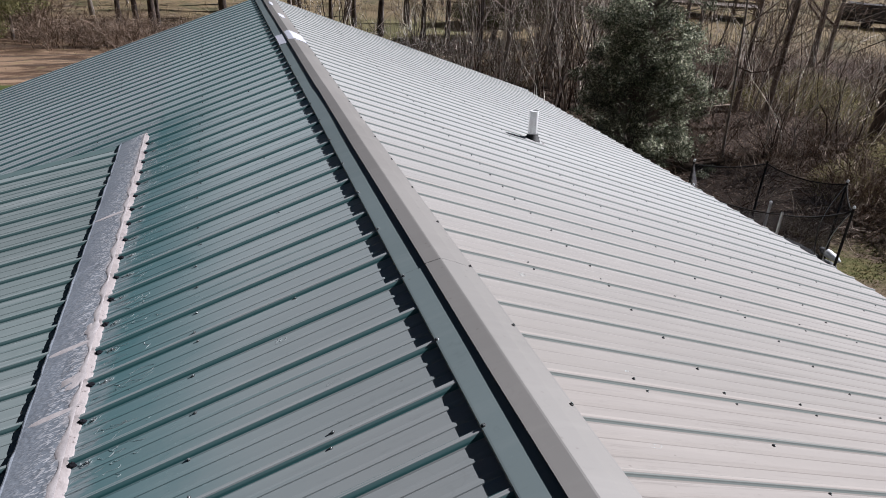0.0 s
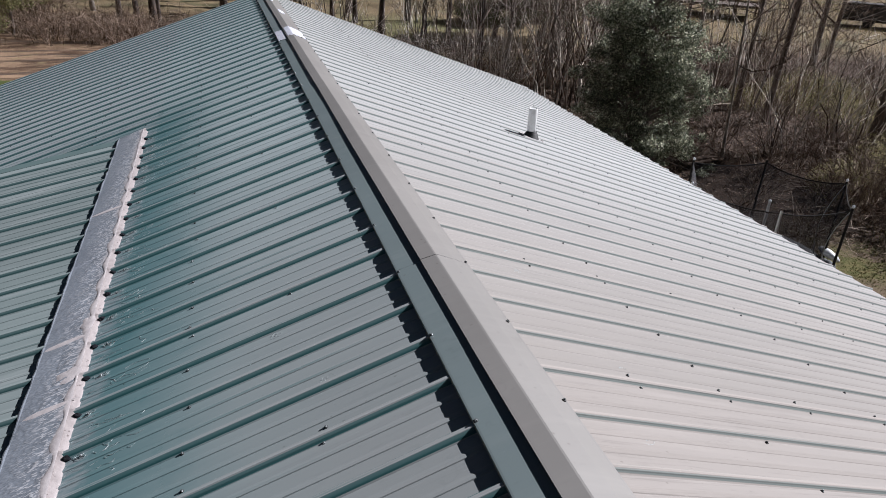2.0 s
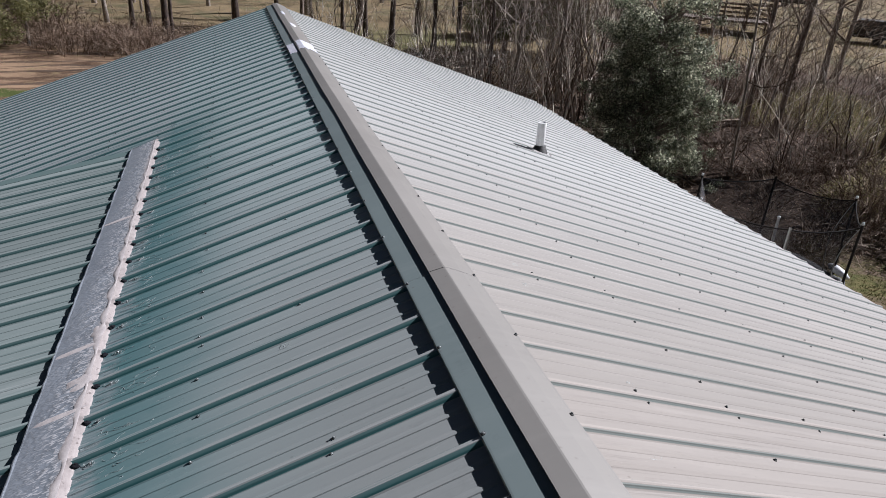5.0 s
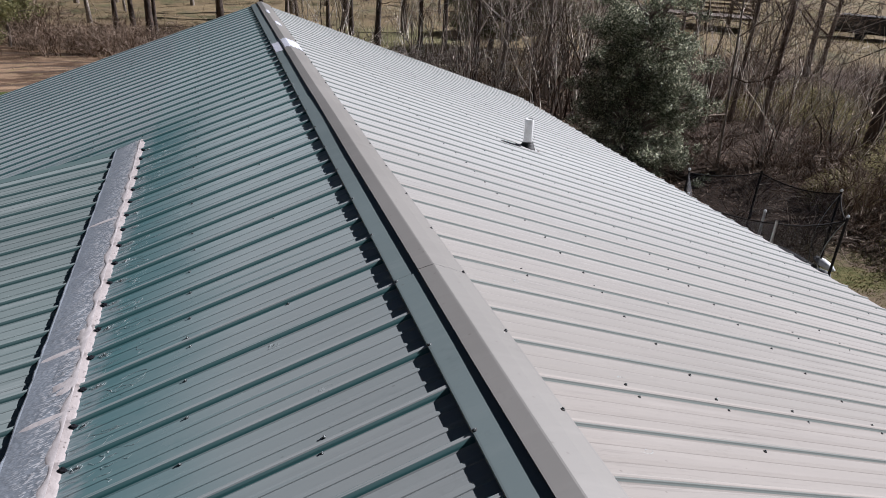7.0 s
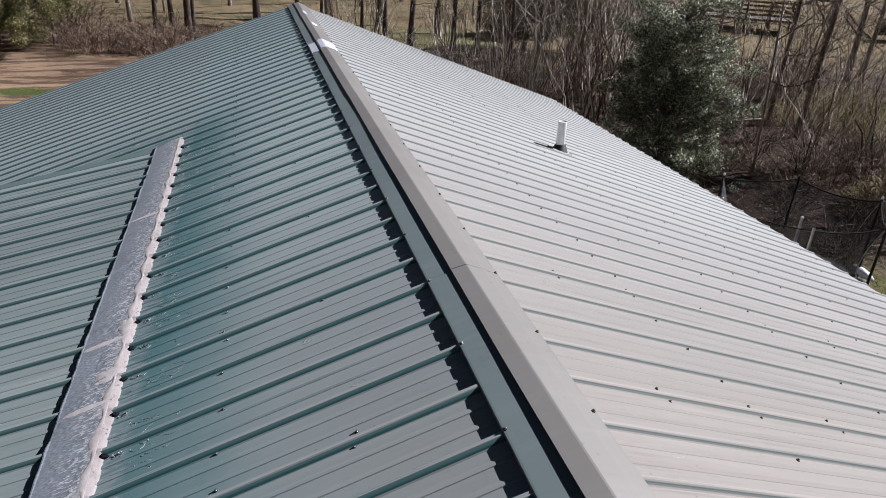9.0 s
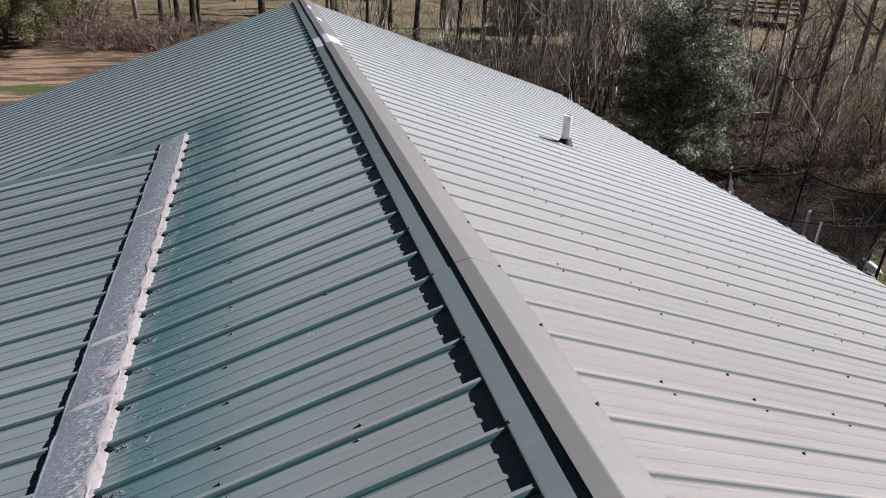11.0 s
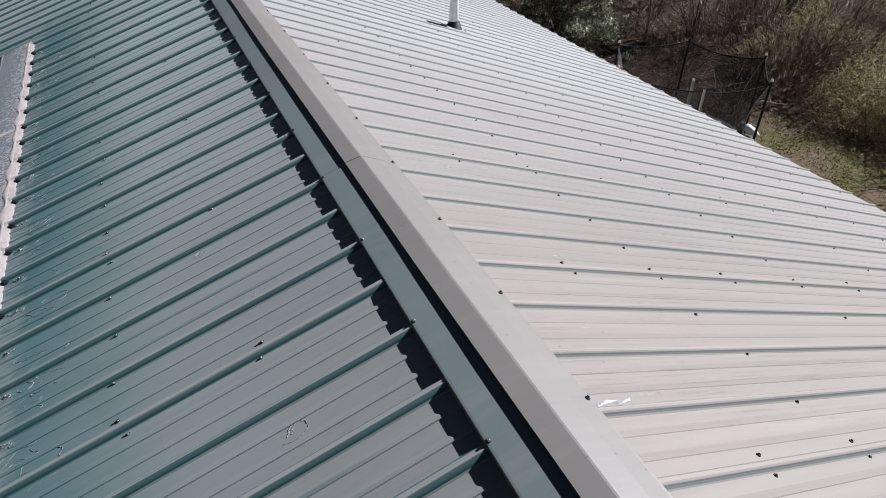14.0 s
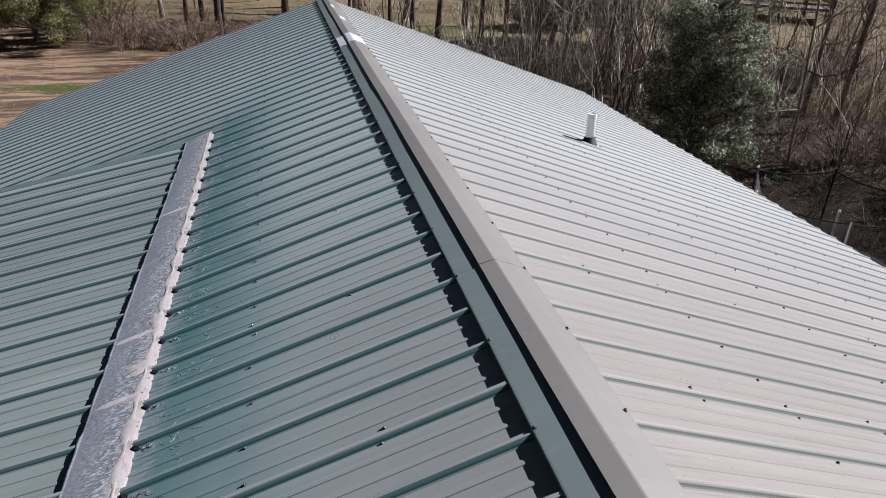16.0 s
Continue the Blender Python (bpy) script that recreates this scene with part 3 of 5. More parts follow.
# ridge cap: a lower leaf on the left, an upper one bent over the ridge, in ten-foot lengths
def leaf_mesh(name, profile, y0, y1, lift, seed, material):
    rng = np.random.default_rng(seed)
    pr = np.array(profile)
    ys = np.linspace(y0, y1, 34)
    wob = np.interp(ys, np.linspace(y0, y1, 6), rng.normal(0, 0.0022, 6))
    sway = np.interp(ys, np.linspace(y0, y1, 5), rng.normal(0, 0.003, 5))
    n = len(pr)
    top = np.zeros((len(ys), n, 3))
    w = np.array([p[2] for p in profile])
    top[..., 0] = pr[None, :, 0] + sway[:, None] * w
    top[..., 1] = ys[:, None]
    top[..., 2] = RIDGE + pr[None, :, 1] + lift + wob[:, None] * w
    low = top.copy()
    low[..., 2] -= 0.0016
    N = len(ys) * n
    v = np.concatenate([top.reshape(-1, 3), low.reshape(-1, 3)])
    f = grid_faces(len(ys), n)[:, ::-1]
    fl = grid_faces(len(ys), n, N)
    a = np.arange(n - 1)
    e1 = np.stack([a + 1, a, a + N, a + 1 + N], 1)
    b = a + (len(ys) - 1) * n
    e2 = np.stack([b, b + 1, b + 1 + N, b + N], 1)
    r = np.arange(len(ys) - 1) * n
    s1 = np.stack([r, r + n, r + n + N, r + N], 1)
    r = r + n - 1
    s2 = np.stack([r + n, r, r + N, r + n + N], 1)
    me = mesh_of(name, v, np.concatenate([e1, f, fl, e2, s1, s2]), material)
    me.materials.append(ZINC)
    mi = np.zeros(len(me.polygons), np.int32)
    mi[:len(e1)] = 1
    me.polygons.foreach_set("material_index", mi)
    return me


LOWER = [(-0.1465, -0.0525, 0), (-0.145, -0.0470, 0), (-0.140, -0.0450, 0), (-0.030, -0.0120, 0)]
UPPER = [(-0.0455, -0.0090, 0.5), (-0.0465, -0.0055, 0.5), (0.014, 0.0100, 0.4), (0.020, 0.0105, 0.3), (0.026, 0.0085, 0.2), (0.095, -0.0195, 0.1), (0.156, -0.0500, 0), (0.163, -0.0525, 0), (0.1645, -0.0570, 0)]
# near-black core added under the leaves, deepening the shade in their gap
ridge_cap = child("ridge_cap", mesh_of("ridge_cap", [(-0.03, NEAR_Y, RIDGE - 0.05), (0.03, NEAR_Y, RIDGE - 0.05), (0, NEAR_Y, RIDGE - 0.02), (-0.03, FAR_Y, RIDGE - 0.05), (0.03, FAR_Y, RIDGE - 0.05), (0, FAR_Y, RIDGE - 0.02)],
                              [np.array([(0, 2, 1), (3, 4, 5)]), np.array([(0, 1, 4, 3), (1, 2, 5, 4), (2, 0, 3, 5)])], DARK), house, "two-leaf metal ridge cap with a dark gap between leaves")
joints = [NEAR_Y - 0.04, -5.63, -2.58, 0.465, 3.52, 6.56, FAR_Y + 0.05]
for i, (a, b) in enumerate(zip(joints, joints[1:])):
    up = 0.0008 * (i % 2)
    child("lower_leaf", leaf_mesh("lower_leaf", LOWER, a - 0.05, b, up, 20 + i, CAP_LOW), ridge_cap)
    child("upper_leaf", leaf_mesh("upper_leaf", UPPER, a - 0.05, b, up, 40 + i, CAP), ridge_cap)


def cap_height(x):
    """Top of the cap at x."""
    pr = UPPER[1:] if x > -0.05 else LOWER
    return RIDGE + float(np.interp(x, [p[0] for p in pr], [p[1] for p in pr]))


def tape_patch(xs, y0, y1, seed, rag):
    """White tape pressed over the cap, with a ragged edge."""
    rng = np.random.default_rng(seed)
    n = 22
    v = np.zeros((len(xs), n, 3))
    for i, x in enumerate(xs):
        a = y0 + rag * rng.uniform(-1, 1)
        b = y1 + rag * rng.uniform(-1, 1)
        for j in range(n):
            y = a + (b - a) * j / (n - 1)
            v[i, j] = (x, y, cap_height(x) + 0.0042 + 0.0002 * rng.normal())
    low = v.copy()
    low[..., 2] -= 0.002
    N = len(xs) * n
    edge = [np.array([[i * n, (i + 1) * n, (i + 1) * n + N, i * n + N] for i in range(len(xs) - 1)])]
    return mesh_of("tape_patch", np.concatenate([v.reshape(-1, 3), low.reshape(-1, 3)]), np.concatenate([grid_faces(len(xs), n), grid_faces(len(xs), n, N)[:, ::-1]] + edge), WHITE)


child("tape_patch", tape_patch(np.linspace(-0.140, -0.056, 7), 5.58, 6.12, 3, 0.012), ridge_cap, "white tape patch over a cap joint")
child("tape_patch", tape_patch(np.linspace(-0.050, 0.158, 16), 5.66, 6.18, 4, 0.028), ridge_cap, "white tape patch over a cap joint")
child("tape_patch", tape_patch(np.linspace(0.03, 0.10, 6), 7.35, 7.62, 5, 0.03), ridge_cap, "small white tape scrap")
child("tape_patch", tape_patch(np.linspace(0.00, 0.05, 5), 8.50, 8.80, 6, 0.04), ridge_cap, "small white tape scrap")
for k in range(-15, 23):
    yl, yr = LEFT_RIB + 2 * k * RIB, -0.490 + 2 * k * RIB
    jit = random.uniform(-0.008, 0.008)
    if NEAR_Y < yl < FAR_Y:
        child("cap_screw", PALE_CAP_SCREW, ridge_cap, m=Matrix.Translation((-0.138, yl + jit, RIDGE - 0.0445)) @ pose(0, 0, 0, 0, -19, random.uniform(0, 60)))
    if NEAR_Y < yr < FAR_Y:
        child("cap_screw", CAP_SCREW, ridge_cap, m=Matrix.Translation((0.153, yr + jit, RIDGE - 0.0475)) @ pose(0, 0, 0, 0, 24, random.uniform(0, 60)))

# rake trim on the gables
for side in (1, -1):
    for y0, y1 in ((FAR_Y - 0.075, FAR_Y + 0.02), (NEAR_Y - 0.10, NEAR_Y - 0.055)):
        bm = box(0.06, y0, -0.030, LONG - 0.005, y1, -0.0128, 0.002)
        yo = y1 - 0.012 if y1 > 0 else y0
        box(0.06, yo, -0.14, LONG - 0.005, yo + 0.012, -0.031, 0.0, bm)
        bmesh.ops.transform(bm, matrix=pose(0, 0, RIDGE, 0, math.degrees(PHI), 0), verts=bm.verts)
        if side < 0:
            bmesh.ops.transform(bm, matrix=Matrix.Diagonal((-1, 1, 1, 1)), verts=bm.verts)
            bmesh.ops.reverse_faces(bm, faces=bm.faces)
        part("rake_trim", bm, PANEL if side > 0 else TRIM, house, "bent metal rake trim")

# ---- low-pitched roof lapped onto the slope ----
PORCH_SLOPE, PORCH_X, PORCH_Z = 0.218, -1.605, RIDGE - 0.557
PORCH_PITCH, PORCH_RIB = 0.2354, 3.812     # rib to rib, and the farthest rib
PORCH_FAR, PORCH_NEAR = 4.07, -7.03
PPHI = math.atan(PORCH_SLOPE)
PORCH_LONG = 4.3
porch = thing("lean_to_roof", "greener low-pitched ribbed metal roof lapped onto the house", "roof")
PM = Matrix.Translation((PORCH_X, 0, PORCH_Z)) @ pose(0, 0, 0, 0, 0, 180) @ pose(0, 0, 0, 0, math.degrees(PPHI), 0)
bm = box(0.35, -PORCH_FAR + 0.03, -0.07, PORCH_LONG - 0.03, -PORCH_NEAR - 0.03, -0.024)
bmesh.ops.transform(bm, matrix=PM, verts=bm.verts)
porch_deck = part("roof_deck", bm, DARK, porch)
bm = box(-5.6, PORCH_NEAR + 0.2, -0.2, -5.45, PORCH_FAR - 0.2, 3.0)
box(-5.45, PORCH_NEAR + 0.2, -0.2, -4.2, PORCH_NEAR + 0.35, 3.0, 0, bm)
box(-5.45, PORCH_FAR - 0.35, -0.2, -4.2, PORCH_FAR - 0.2, 3.0, 0, bm)
part("wall", bm, SIDING, porch)
for i in range(12):
    far = PORCH_RIB - i * 4 * PORCH_PITCH
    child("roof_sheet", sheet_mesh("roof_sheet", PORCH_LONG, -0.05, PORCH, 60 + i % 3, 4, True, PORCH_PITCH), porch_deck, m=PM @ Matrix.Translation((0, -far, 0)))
bm = box(0.0, -PORCH_FAR - 0.012, -0.020, PORCH_LONG + 0.01, -PORCH_FAR + 0.115, -0.0155, 0.002)
box(0.12, -PORCH_FAR - 0.012, -0.55, PORCH_LONG + 0.01, -PORCH_FAR, -0.0205, 0.0, bm)
bmesh.ops.transform(bm, matrix=PM, verts=bm.verts)
part("rake_trim", bm, PORCH_TRIM, porch, "flat dark green rake trim")
bm = box(0.0, -PORCH_FAR + 0.116, -0.0205, PORCH_LONG, -PORCH_RIB + 0.0, -0.0178)
bmesh.ops.transform(bm, matrix=PM, verts=bm.verts)
part("edge_sheet", bm, PORCH, porch, "flat cut strip of green roof sheet")

# flashing strip over the top of the low roof, gummed to the slope
FL_X0, FL_X1, FL_TOP = -1.612, -1.395, 4.09
flashing = thing("transition_flashing", "grey coated metal flashing strip along a roof lap", "flashing")


def flash_mesh(y0, y1, lift, end=False):
    xs = np.array([FL_X0 - 0.003, FL_X0, FL_X0 + 0.005, FL_X0 + 0.011, FL_X0 + 0.1, FL_X0 + 0.15, FL_X1 - 0.014])
    ys = np.linspace(y0, y1, int((y1 - y0) / 0.03) + 2)
    rng = np.random.default_rng(int(100 + y0 * 10))
    v = np.zeros((len(xs), len(ys), 3))
    hem = np.interp(ys, np.linspace(y0, y1, 60), rng.normal(0, 0.0028, 60))
    for i, x in enumerate(xs):
        for j, y in enumerate(ys):
            yy = y
            if end and y > y1 - 0.03:
                yy = y - 0.10 * max(0.0, (-1.5 - x) / 0.11) * (y - y1 + 0.03) / 0.03
            v[i, j] = (x + (hem[j] if i < 3 else 0), yy, RIDGE + SLOPE * x + 0.005 + lift + (-0.006, 0.0012, 0.0018, 0, 0, 0, 0)[i] + 0.0012 * rng.normal() * (i in (4, 5)))
    low = v.copy()
    low[..., 2] -= 0.0016
    n, N = len(ys), v.shape[0] * len(ys)
    a = np.arange(n - 1)
    e1 = np.stack([a, a + 1, a + 1 + N, a + N], 1)
    c = np.arange(len(xs) - 1) * n
    e2 = np.stack([c + n, c, c + N, c + n + N], 1)
    c = c + n - 1
    e3 = np.stack([c, c + n, c + n + N, c + N], 1)
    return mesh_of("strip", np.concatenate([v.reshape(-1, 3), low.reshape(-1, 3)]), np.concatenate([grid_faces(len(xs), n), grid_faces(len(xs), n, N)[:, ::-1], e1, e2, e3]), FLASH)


strips = [child("strip", flash_mesh(a, b, l, e), flashing) for a, b, l, e in ((-7.2, -2.0, 0, False), (-2.06, 0.97, 0.0008, False), (0.90, FL_TOP, 0.0, True))]


def gum_mesh(y0, y1):
    """A lumpy bead of sealant from the strip's edge down onto the ribs and pans."""
    rng = np.random.default_rng(8)
    ys = np.arange(y0, y1, 0.0095)
    t = np.linspace(0, 1, 9)
    lo = np.interp(ys, np.arange(y0, y1 + 0.2, 0.11), rng.uniform(0.2, 1.0, len(np.arange(y0, y1 + 0.2, 0.11))))
    hi = np.interp(ys, np.arange(y0, y1 + 0.2, 0.038), rng.uniform(0.0, 1.0, len(np.arange(y0, y1 + 0.2, 0.038))))
    inner = FL_X1 - 0.0165 - 0.004 * hi
    v = np.zeros((len(ys), len(t), 3))
    for i, y in enumerate(ys):
        s = surface(y, LEFT_RIB)
        reach = 0.010 + 0.012 * lo[i] + 0.002 * hi[i]
        if s > -0.012:
            reach *= 0.55
        outer = FL_X1 + reach
        for j, q in enumerate(t):
            x = inner[i] + (outer - inner[i]) * q
            on = min(1.0, max(0.0, (x - FL_X1 + 0.015) / (outer - FL_X1 + 0.015)))
            drop = 0.0057 + (s + 0.001 - 0.008) * on
            lump = (0.0011 * (0.6 + hi[i] * lo[i]) + 0.0005 * rng.normal()) * math.sin(math.pi * q ** 1.3)
            v[i, j] = (x, y, RIDGE + SLOPE * x + drop + lump - (0.0009 if j == 0 else 0.002 if j == len(t) - 1 else 0))
    return mesh_of("sealant_bead", v, grid_faces(len(ys), len(t))[:, ::-1], SEAL, True)


def skin_mesh(y0, y1):
    """The bead's thin margin wiped onto the strip, broad between the ribs and narrow at them."""
    rng = np.random.default_rng(18)
    ys = np.arange(y0, y1, 0.011)
    knots = np.arange(y0, y1 + 0.3, 0.13)
    lo = np.interp(ys, knots, rng.uniform(0.0, 1.0, len(knots)))
    swell = 0.5 - 0.5 * np.cos(2 * math.pi * (ys - LEFT_RIB + 0.03) / RIB)
    fray = np.interp(ys, np.arange(y0, y1 + 0.1, 0.027), rng.uniform(0, 1, len(np.arange(y0, y1 + 0.1, 0.027))))
    inner = FL_X1 - 0.019 - (0.003 + 0.028 * lo) * swell ** 0.7 - 0.008 * fray - 0.0025 * rng.random(len(ys))
    v = np.zeros((len(ys), 5, 3))
    for j, (q, up) in enumerate(((0.0, 0.0046), (0.15, 0.0063), (0.45, 0.0066), (0.8, 0.0066), (1.0, 0.0056))):
        v[:, j, 0] = inner + (FL_X1 - 0.011 - inner) * q
        v[:, j, 1] = ys
        v[:, j, 2] = RIDGE + SLOPE * v[:, j, 0] + up + rng.normal(0, 0.00025, len(ys))
    return mesh_of("sealant_margin", v, grid_faces(len(ys), 5)[:, ::-1], SMEAR, True)


child("sealant_margin", skin_mesh(-7.2, FL_TOP - 0.02), strips[1], "pinkish sealant wiped onto the strip")
child("sealant_bead", gum_mesh(-7.2, FL_TOP + 0.02), strips[1], "ragged white sealant bead")


def blob(cx, cy, rx, ry, h, base, seed, n=18, material=None):
    """A flat lump of sealant with an uneven outline, following a plane."""
    rng = np.random.default_rng(seed)
    rings = [(1.0, -0.35), (0.8, 0.45), (0.45, 0.9)]
    rad = 1 + 0.14 * np.interp(np.arange(n), np.arange(0, n + 3, 3), np.append(rng.normal(0, 1, len(np.arange(0, n + 3, 3)) - 1), 0)) + rng.normal(0, 0.04, n)
    v = []
    for s, q in rings:
        for i in range(n):
            a = 2 * math.pi * i / n
            x, y = cx + rx * s * rad[i] * math.cos(a), cy + ry * s * rad[i] * math.sin(a)
            v.append((x, y, base(x) + h * q * rng.uniform(0.8, 1.2)))
    v.append((cx, cy, base(cx) + h))
    f = [(r * n + i, r * n + (i + 1) % n, (r + 1) * n + (i + 1) % n, (r + 1) * n + i) for r in range(2) for i in range(n)]
    tri = [(2 * n + i, 2 * n + (i + 1) % n, 3 * n) for i in range(n)]
    return mesh_of("sealant_lump", v, [np.array(f), np.array(tri)], material or SEAL, True)


on_strip = lambda x: RIDGE + SLOPE * x + 0.006
pan_left = lambda x: RIDGE + SLOPE * x - 0.0187
pan_right = lambda x: RIDGE - SLOPE * x - 0.0150
child("sealant_lump", blob(-1.45, 0.66, 0.050, 0.050, 0.0022, on_strip, 1, 30, SMEAR), strips[1])
child("sealant_lump", blob(-1.425, 1.04, 0.030, 0.075, 0.0022, on_strip, 2, 30, SMEAR), strips[2])
for y, s in ((0.47, 3), (2.42, 4), (0.94, 5), (-1.3, 6)):
    child("sealant_smear", blob(-1.50, y, 0.10, 0.020, 0.0016, on_strip, s, 18, SMEAR), strips[1])


def dark_end(x, y):
    """A black lump that stands in for the shaded hole beside a rib."""
    bm = bmesh.new()
    bmesh.ops.create_icosphere(bm, subdivisions=2, radius=1.0, matrix=Matrix.Translation((x, y, pan_left(x) + 0.006)) @ pose(0, 0, 0, 0, 0, random.uniform(-20, 20)) @ Matrix.Diagonal((0.015, 0.011, 0.010, 1)))
    for v in bm.verts:
        v.co += Vector((random.uniform(-0.003, 0.003), random.uniform(-0.002, 0.002), random.uniform(-0.002, 0.002)))
    me = bpy.data.meshes.new("rib_hole_shade")
    bm.to_mesh(me)
    bm.free()
    me.materials.append(DARK)
    return me


def scribble(cx, cy, r, seed, base):
    """A thin straggling thread of dried sealant."""
    rng = np.random.default_rng(seed)
    x, y, a = cx, cy, rng.uniform(0, 6.28)
    line = []
    for i in range(16):
        line.append((x, y, base(x) + 0.0004, 0.0006 * rng.uniform(0.3, 1.4)))
        a += rng.normal(0, 0.7)
        x, y = x + r * 0.28 * math.cos(a) * 1.3, y + r * 0.2 * math.sin(a)
    v, f = tubes([line], 5)
    return mesh_of("sealant_thread", v, f, CLEAR, True)


def smear(cx, cy, r, seed, base, turns=1.2):
    """A thin wandering line of dried clear sealant."""
    rng = np.random.default_rng(seed)
    n = 26
    a0 = rng.uniform(0, 6)
    line = []
    for i in range(n):
        a = a0 + turns * 2 * math.pi * i / n
        q = r * (0.65 + 0.5 * math.sin(a * 1.7 + seed) * rng.uniform(0.6, 1.0))
        x, y = cx + 1.5 * q * math.cos(a), cy + 0.8 * q * math.sin(a)
        line.append((x, y, base(x) + 0.002, 0.0008 * rng.uniform(0.3, 1.4)))
    v, f = tubes([line], 5)
    return mesh_of("sealant_line", v, f, CLEAR, True)


for i in range(32):
    k = i - 10
    yb = LEFT_RIB + k * RIB
    if yb > 3.95:
        break
    for j in range(random.choice((3, 6, 10))):
        child("sealant_thread", scribble(-1.30 + random.uniform(-0.03, 0.12), yb - random.uniform(0.03, 0.19), random.uniform(0.02, 0.07), 70 + i * 9 + j, pan_left), slopes[-1])
    for j in range(5):
        yj, x0 = yb - random.uniform(0.03, 0.2), FL_X1 + random.uniform(0.02, 0.05)
        run = [(x0 + d, yj + random.uniform(-0.0006, 0.0006), pan_left(x0 + d) + 0.0006, 0.0006 * random.uniform(0.5, 1.3)) for d in np.linspace(0, random.uniform(0.03, 0.12), 6)]
        v, f = tubes([run], 4)
        child("sealant_streak", mesh_of("sealant_streak", v, f, CLEAR, True), slopes[-1])
    child("rib_hole_shade", dark_end(FL_X1 + 0.020, yb - 0.025), strips[1])
    xb, ys = -1.325 + random.uniform(-0.012, 0.02), yb - 0.040
    child("screw", PALE_SCREW, slopes[-1], m=Matrix.Translation((xb, ys, pan_left(xb) + 0.0005)) @ pose(0, 0, 0, 0, -19, random.uniform(0, 60)))
    for j in range(2):
        child("sealant_ring", smear(xb, ys, 0.014 + 0.006 * j, 400 + 2 * i + j, lambda q: pan_left(q) + 0.0005, 1.1), slopes[-1])

# glue marks, as if wiped by a glove, on both slopes
def glue_mark(x, y, r, seed, base, material, parent, sink=1.05, stout=1.0):
    """An arc round a few short strokes."""
    rng = np.random.default_rng(seed)
    arc = [(x + 1.3 * r * math.cos(a) * rng.uniform(0.93, 1.05), y + 0.85 * r * math.sin(a) * rng.uniform(0.93, 1.05), 0, 0.0007 * rng.uniform(0.2, 1.3)) for a in np.linspace(rng.uniform(-2.8, -2.2), rng.uniform(0.2, 1.4), 18)]
    lines = [arc]
    for i in range(rng.integers(6, 10)):
        px, py = x + r * rng.uniform(-0.7, 0.6), y + r * rng.uniform(-0.3, 0.4)
        lines.append([(px + r * 0.10 * k * rng.uniform(0.6, 1.3), py + r * 0.13 * k, 0, 0.0009 * rng.uniform(0.3, 1.2)) for k in range(5)])
    lines = [[(px, py, base(px) - sink * stout * q, 1.6 * stout * q) for px, py, _, q in line] for line in lines]
    v, f = tubes(lines, 5)
    child("glue_mark", mesh_of("glue_mark", v, f, material, True), parent)


for i, (x, y, r) in enumerate(((0.544, -0.206, 0.020), (0.379, -0.607, 0.022), (0.455, -1.339, 0.030), (0.377, -0.906, 0.024), (0.43, 0.509, 0.018), (0.47, 0.73, 0.016))):
    glue_mark(x, y, r, 300 + i, pan_right, CLEAR, slopes[1], 1.3)
for i, (x, y, r) in enumerate(((-0.531, -0.620, 0.034), (-0.619, -0.855, 0.026), (-0.50, -0.02, 0.026), (-0.64, 0.36, 0.02))):
    glue_mark(x, y, r, 340 + i, pan_left, MARK, slopes[-1], 1.35, 0.5)
# a torn scrap of white film at a rib by the cap
bm = bmesh.new()
pts = [(0.0, 0.0, 0.0), (0.035, 0.006, 0.004), (0.075, 0.002, 0.002), (0.122, 0.008, 0.006)]
a = [bm.verts.new(p) for p in pts]
b = [bm.verts.new((p[0] + 0.004, p[1] + 0.007 + 0.004 * (i % 2), p[2] + 0.003 + 0.005 * ((i + 1) % 2))) for i, p in enumerate(pts)]
for i in range(3):
    bm.faces.new((a[i], a[i + 1], b[i + 1], b[i]))
bmesh.ops.solidify(bm, geom=bm.faces[:], thickness=0.0012)
torn = thing("torn_film", "torn scrap of white film caught on a roof rib", "scrap", slope_pose(1) @ Matrix.Translation((0.170, RIGHT_RIB - 2 * RIB + 0.004, 0.003)))
part("scrap", bm, PADW, torn)

# ---- vent pipe ----
VX, VY = 2.225, 4.215
vent = thing("vent_pipe", "short white plastic vent pipe in a black rubber boot", "vent pipe", Matrix.Translation((VX, VY, RIDGE - SLOPE * VX - 0.02)))
bm = bmesh.new()
lathe([(0.0445, -0.06), (0.0445, 0.308), (0.0435, 0.312), (0.040, 0.3125), (0.039, 0.309), (0.0385, 0.305)], 28, bm)
part("pipe", bm, PVC, vent, "white plastic pipe")
bm = bmesh.new()
lathe([(0.090, -0.03), (0.085, 0.012), (0.076, 0.020), (0.072, 0.036), (0.065, 0.040), (0.064, 0.054), (0.056, 0.058), (0.053, 0.074), (0.047, 0.080), (0.045, 0.080)], 28, bm)
bmesh.ops.transform(bm, matrix=pose(0, 0, 0, 0, 8, 0), verts=bm.verts)
part("rubber_boot", bm, RUBBER, vent, "black stepped rubber boot")
bm = box(-0.125, -0.12, 0.004, 0.135, 0.12, 0.016, 0.004)
bmesh.ops.transform(bm, matrix=pose(0, 0, 0, 0, math.degrees(PHI), 0), verts=bm.verts)
part("flange", bm, simple("grey_flange", (0.5, 0.5, 0.5), (0.4, 0.4, 0.4), 20, 0.5), vent)
child("sealant_lump", blob(0.115, -0.05, 0.022, 0.035, 0.014, lambda x: -SLOPE * x + 0.01, 12), vent, "white sealant lump")

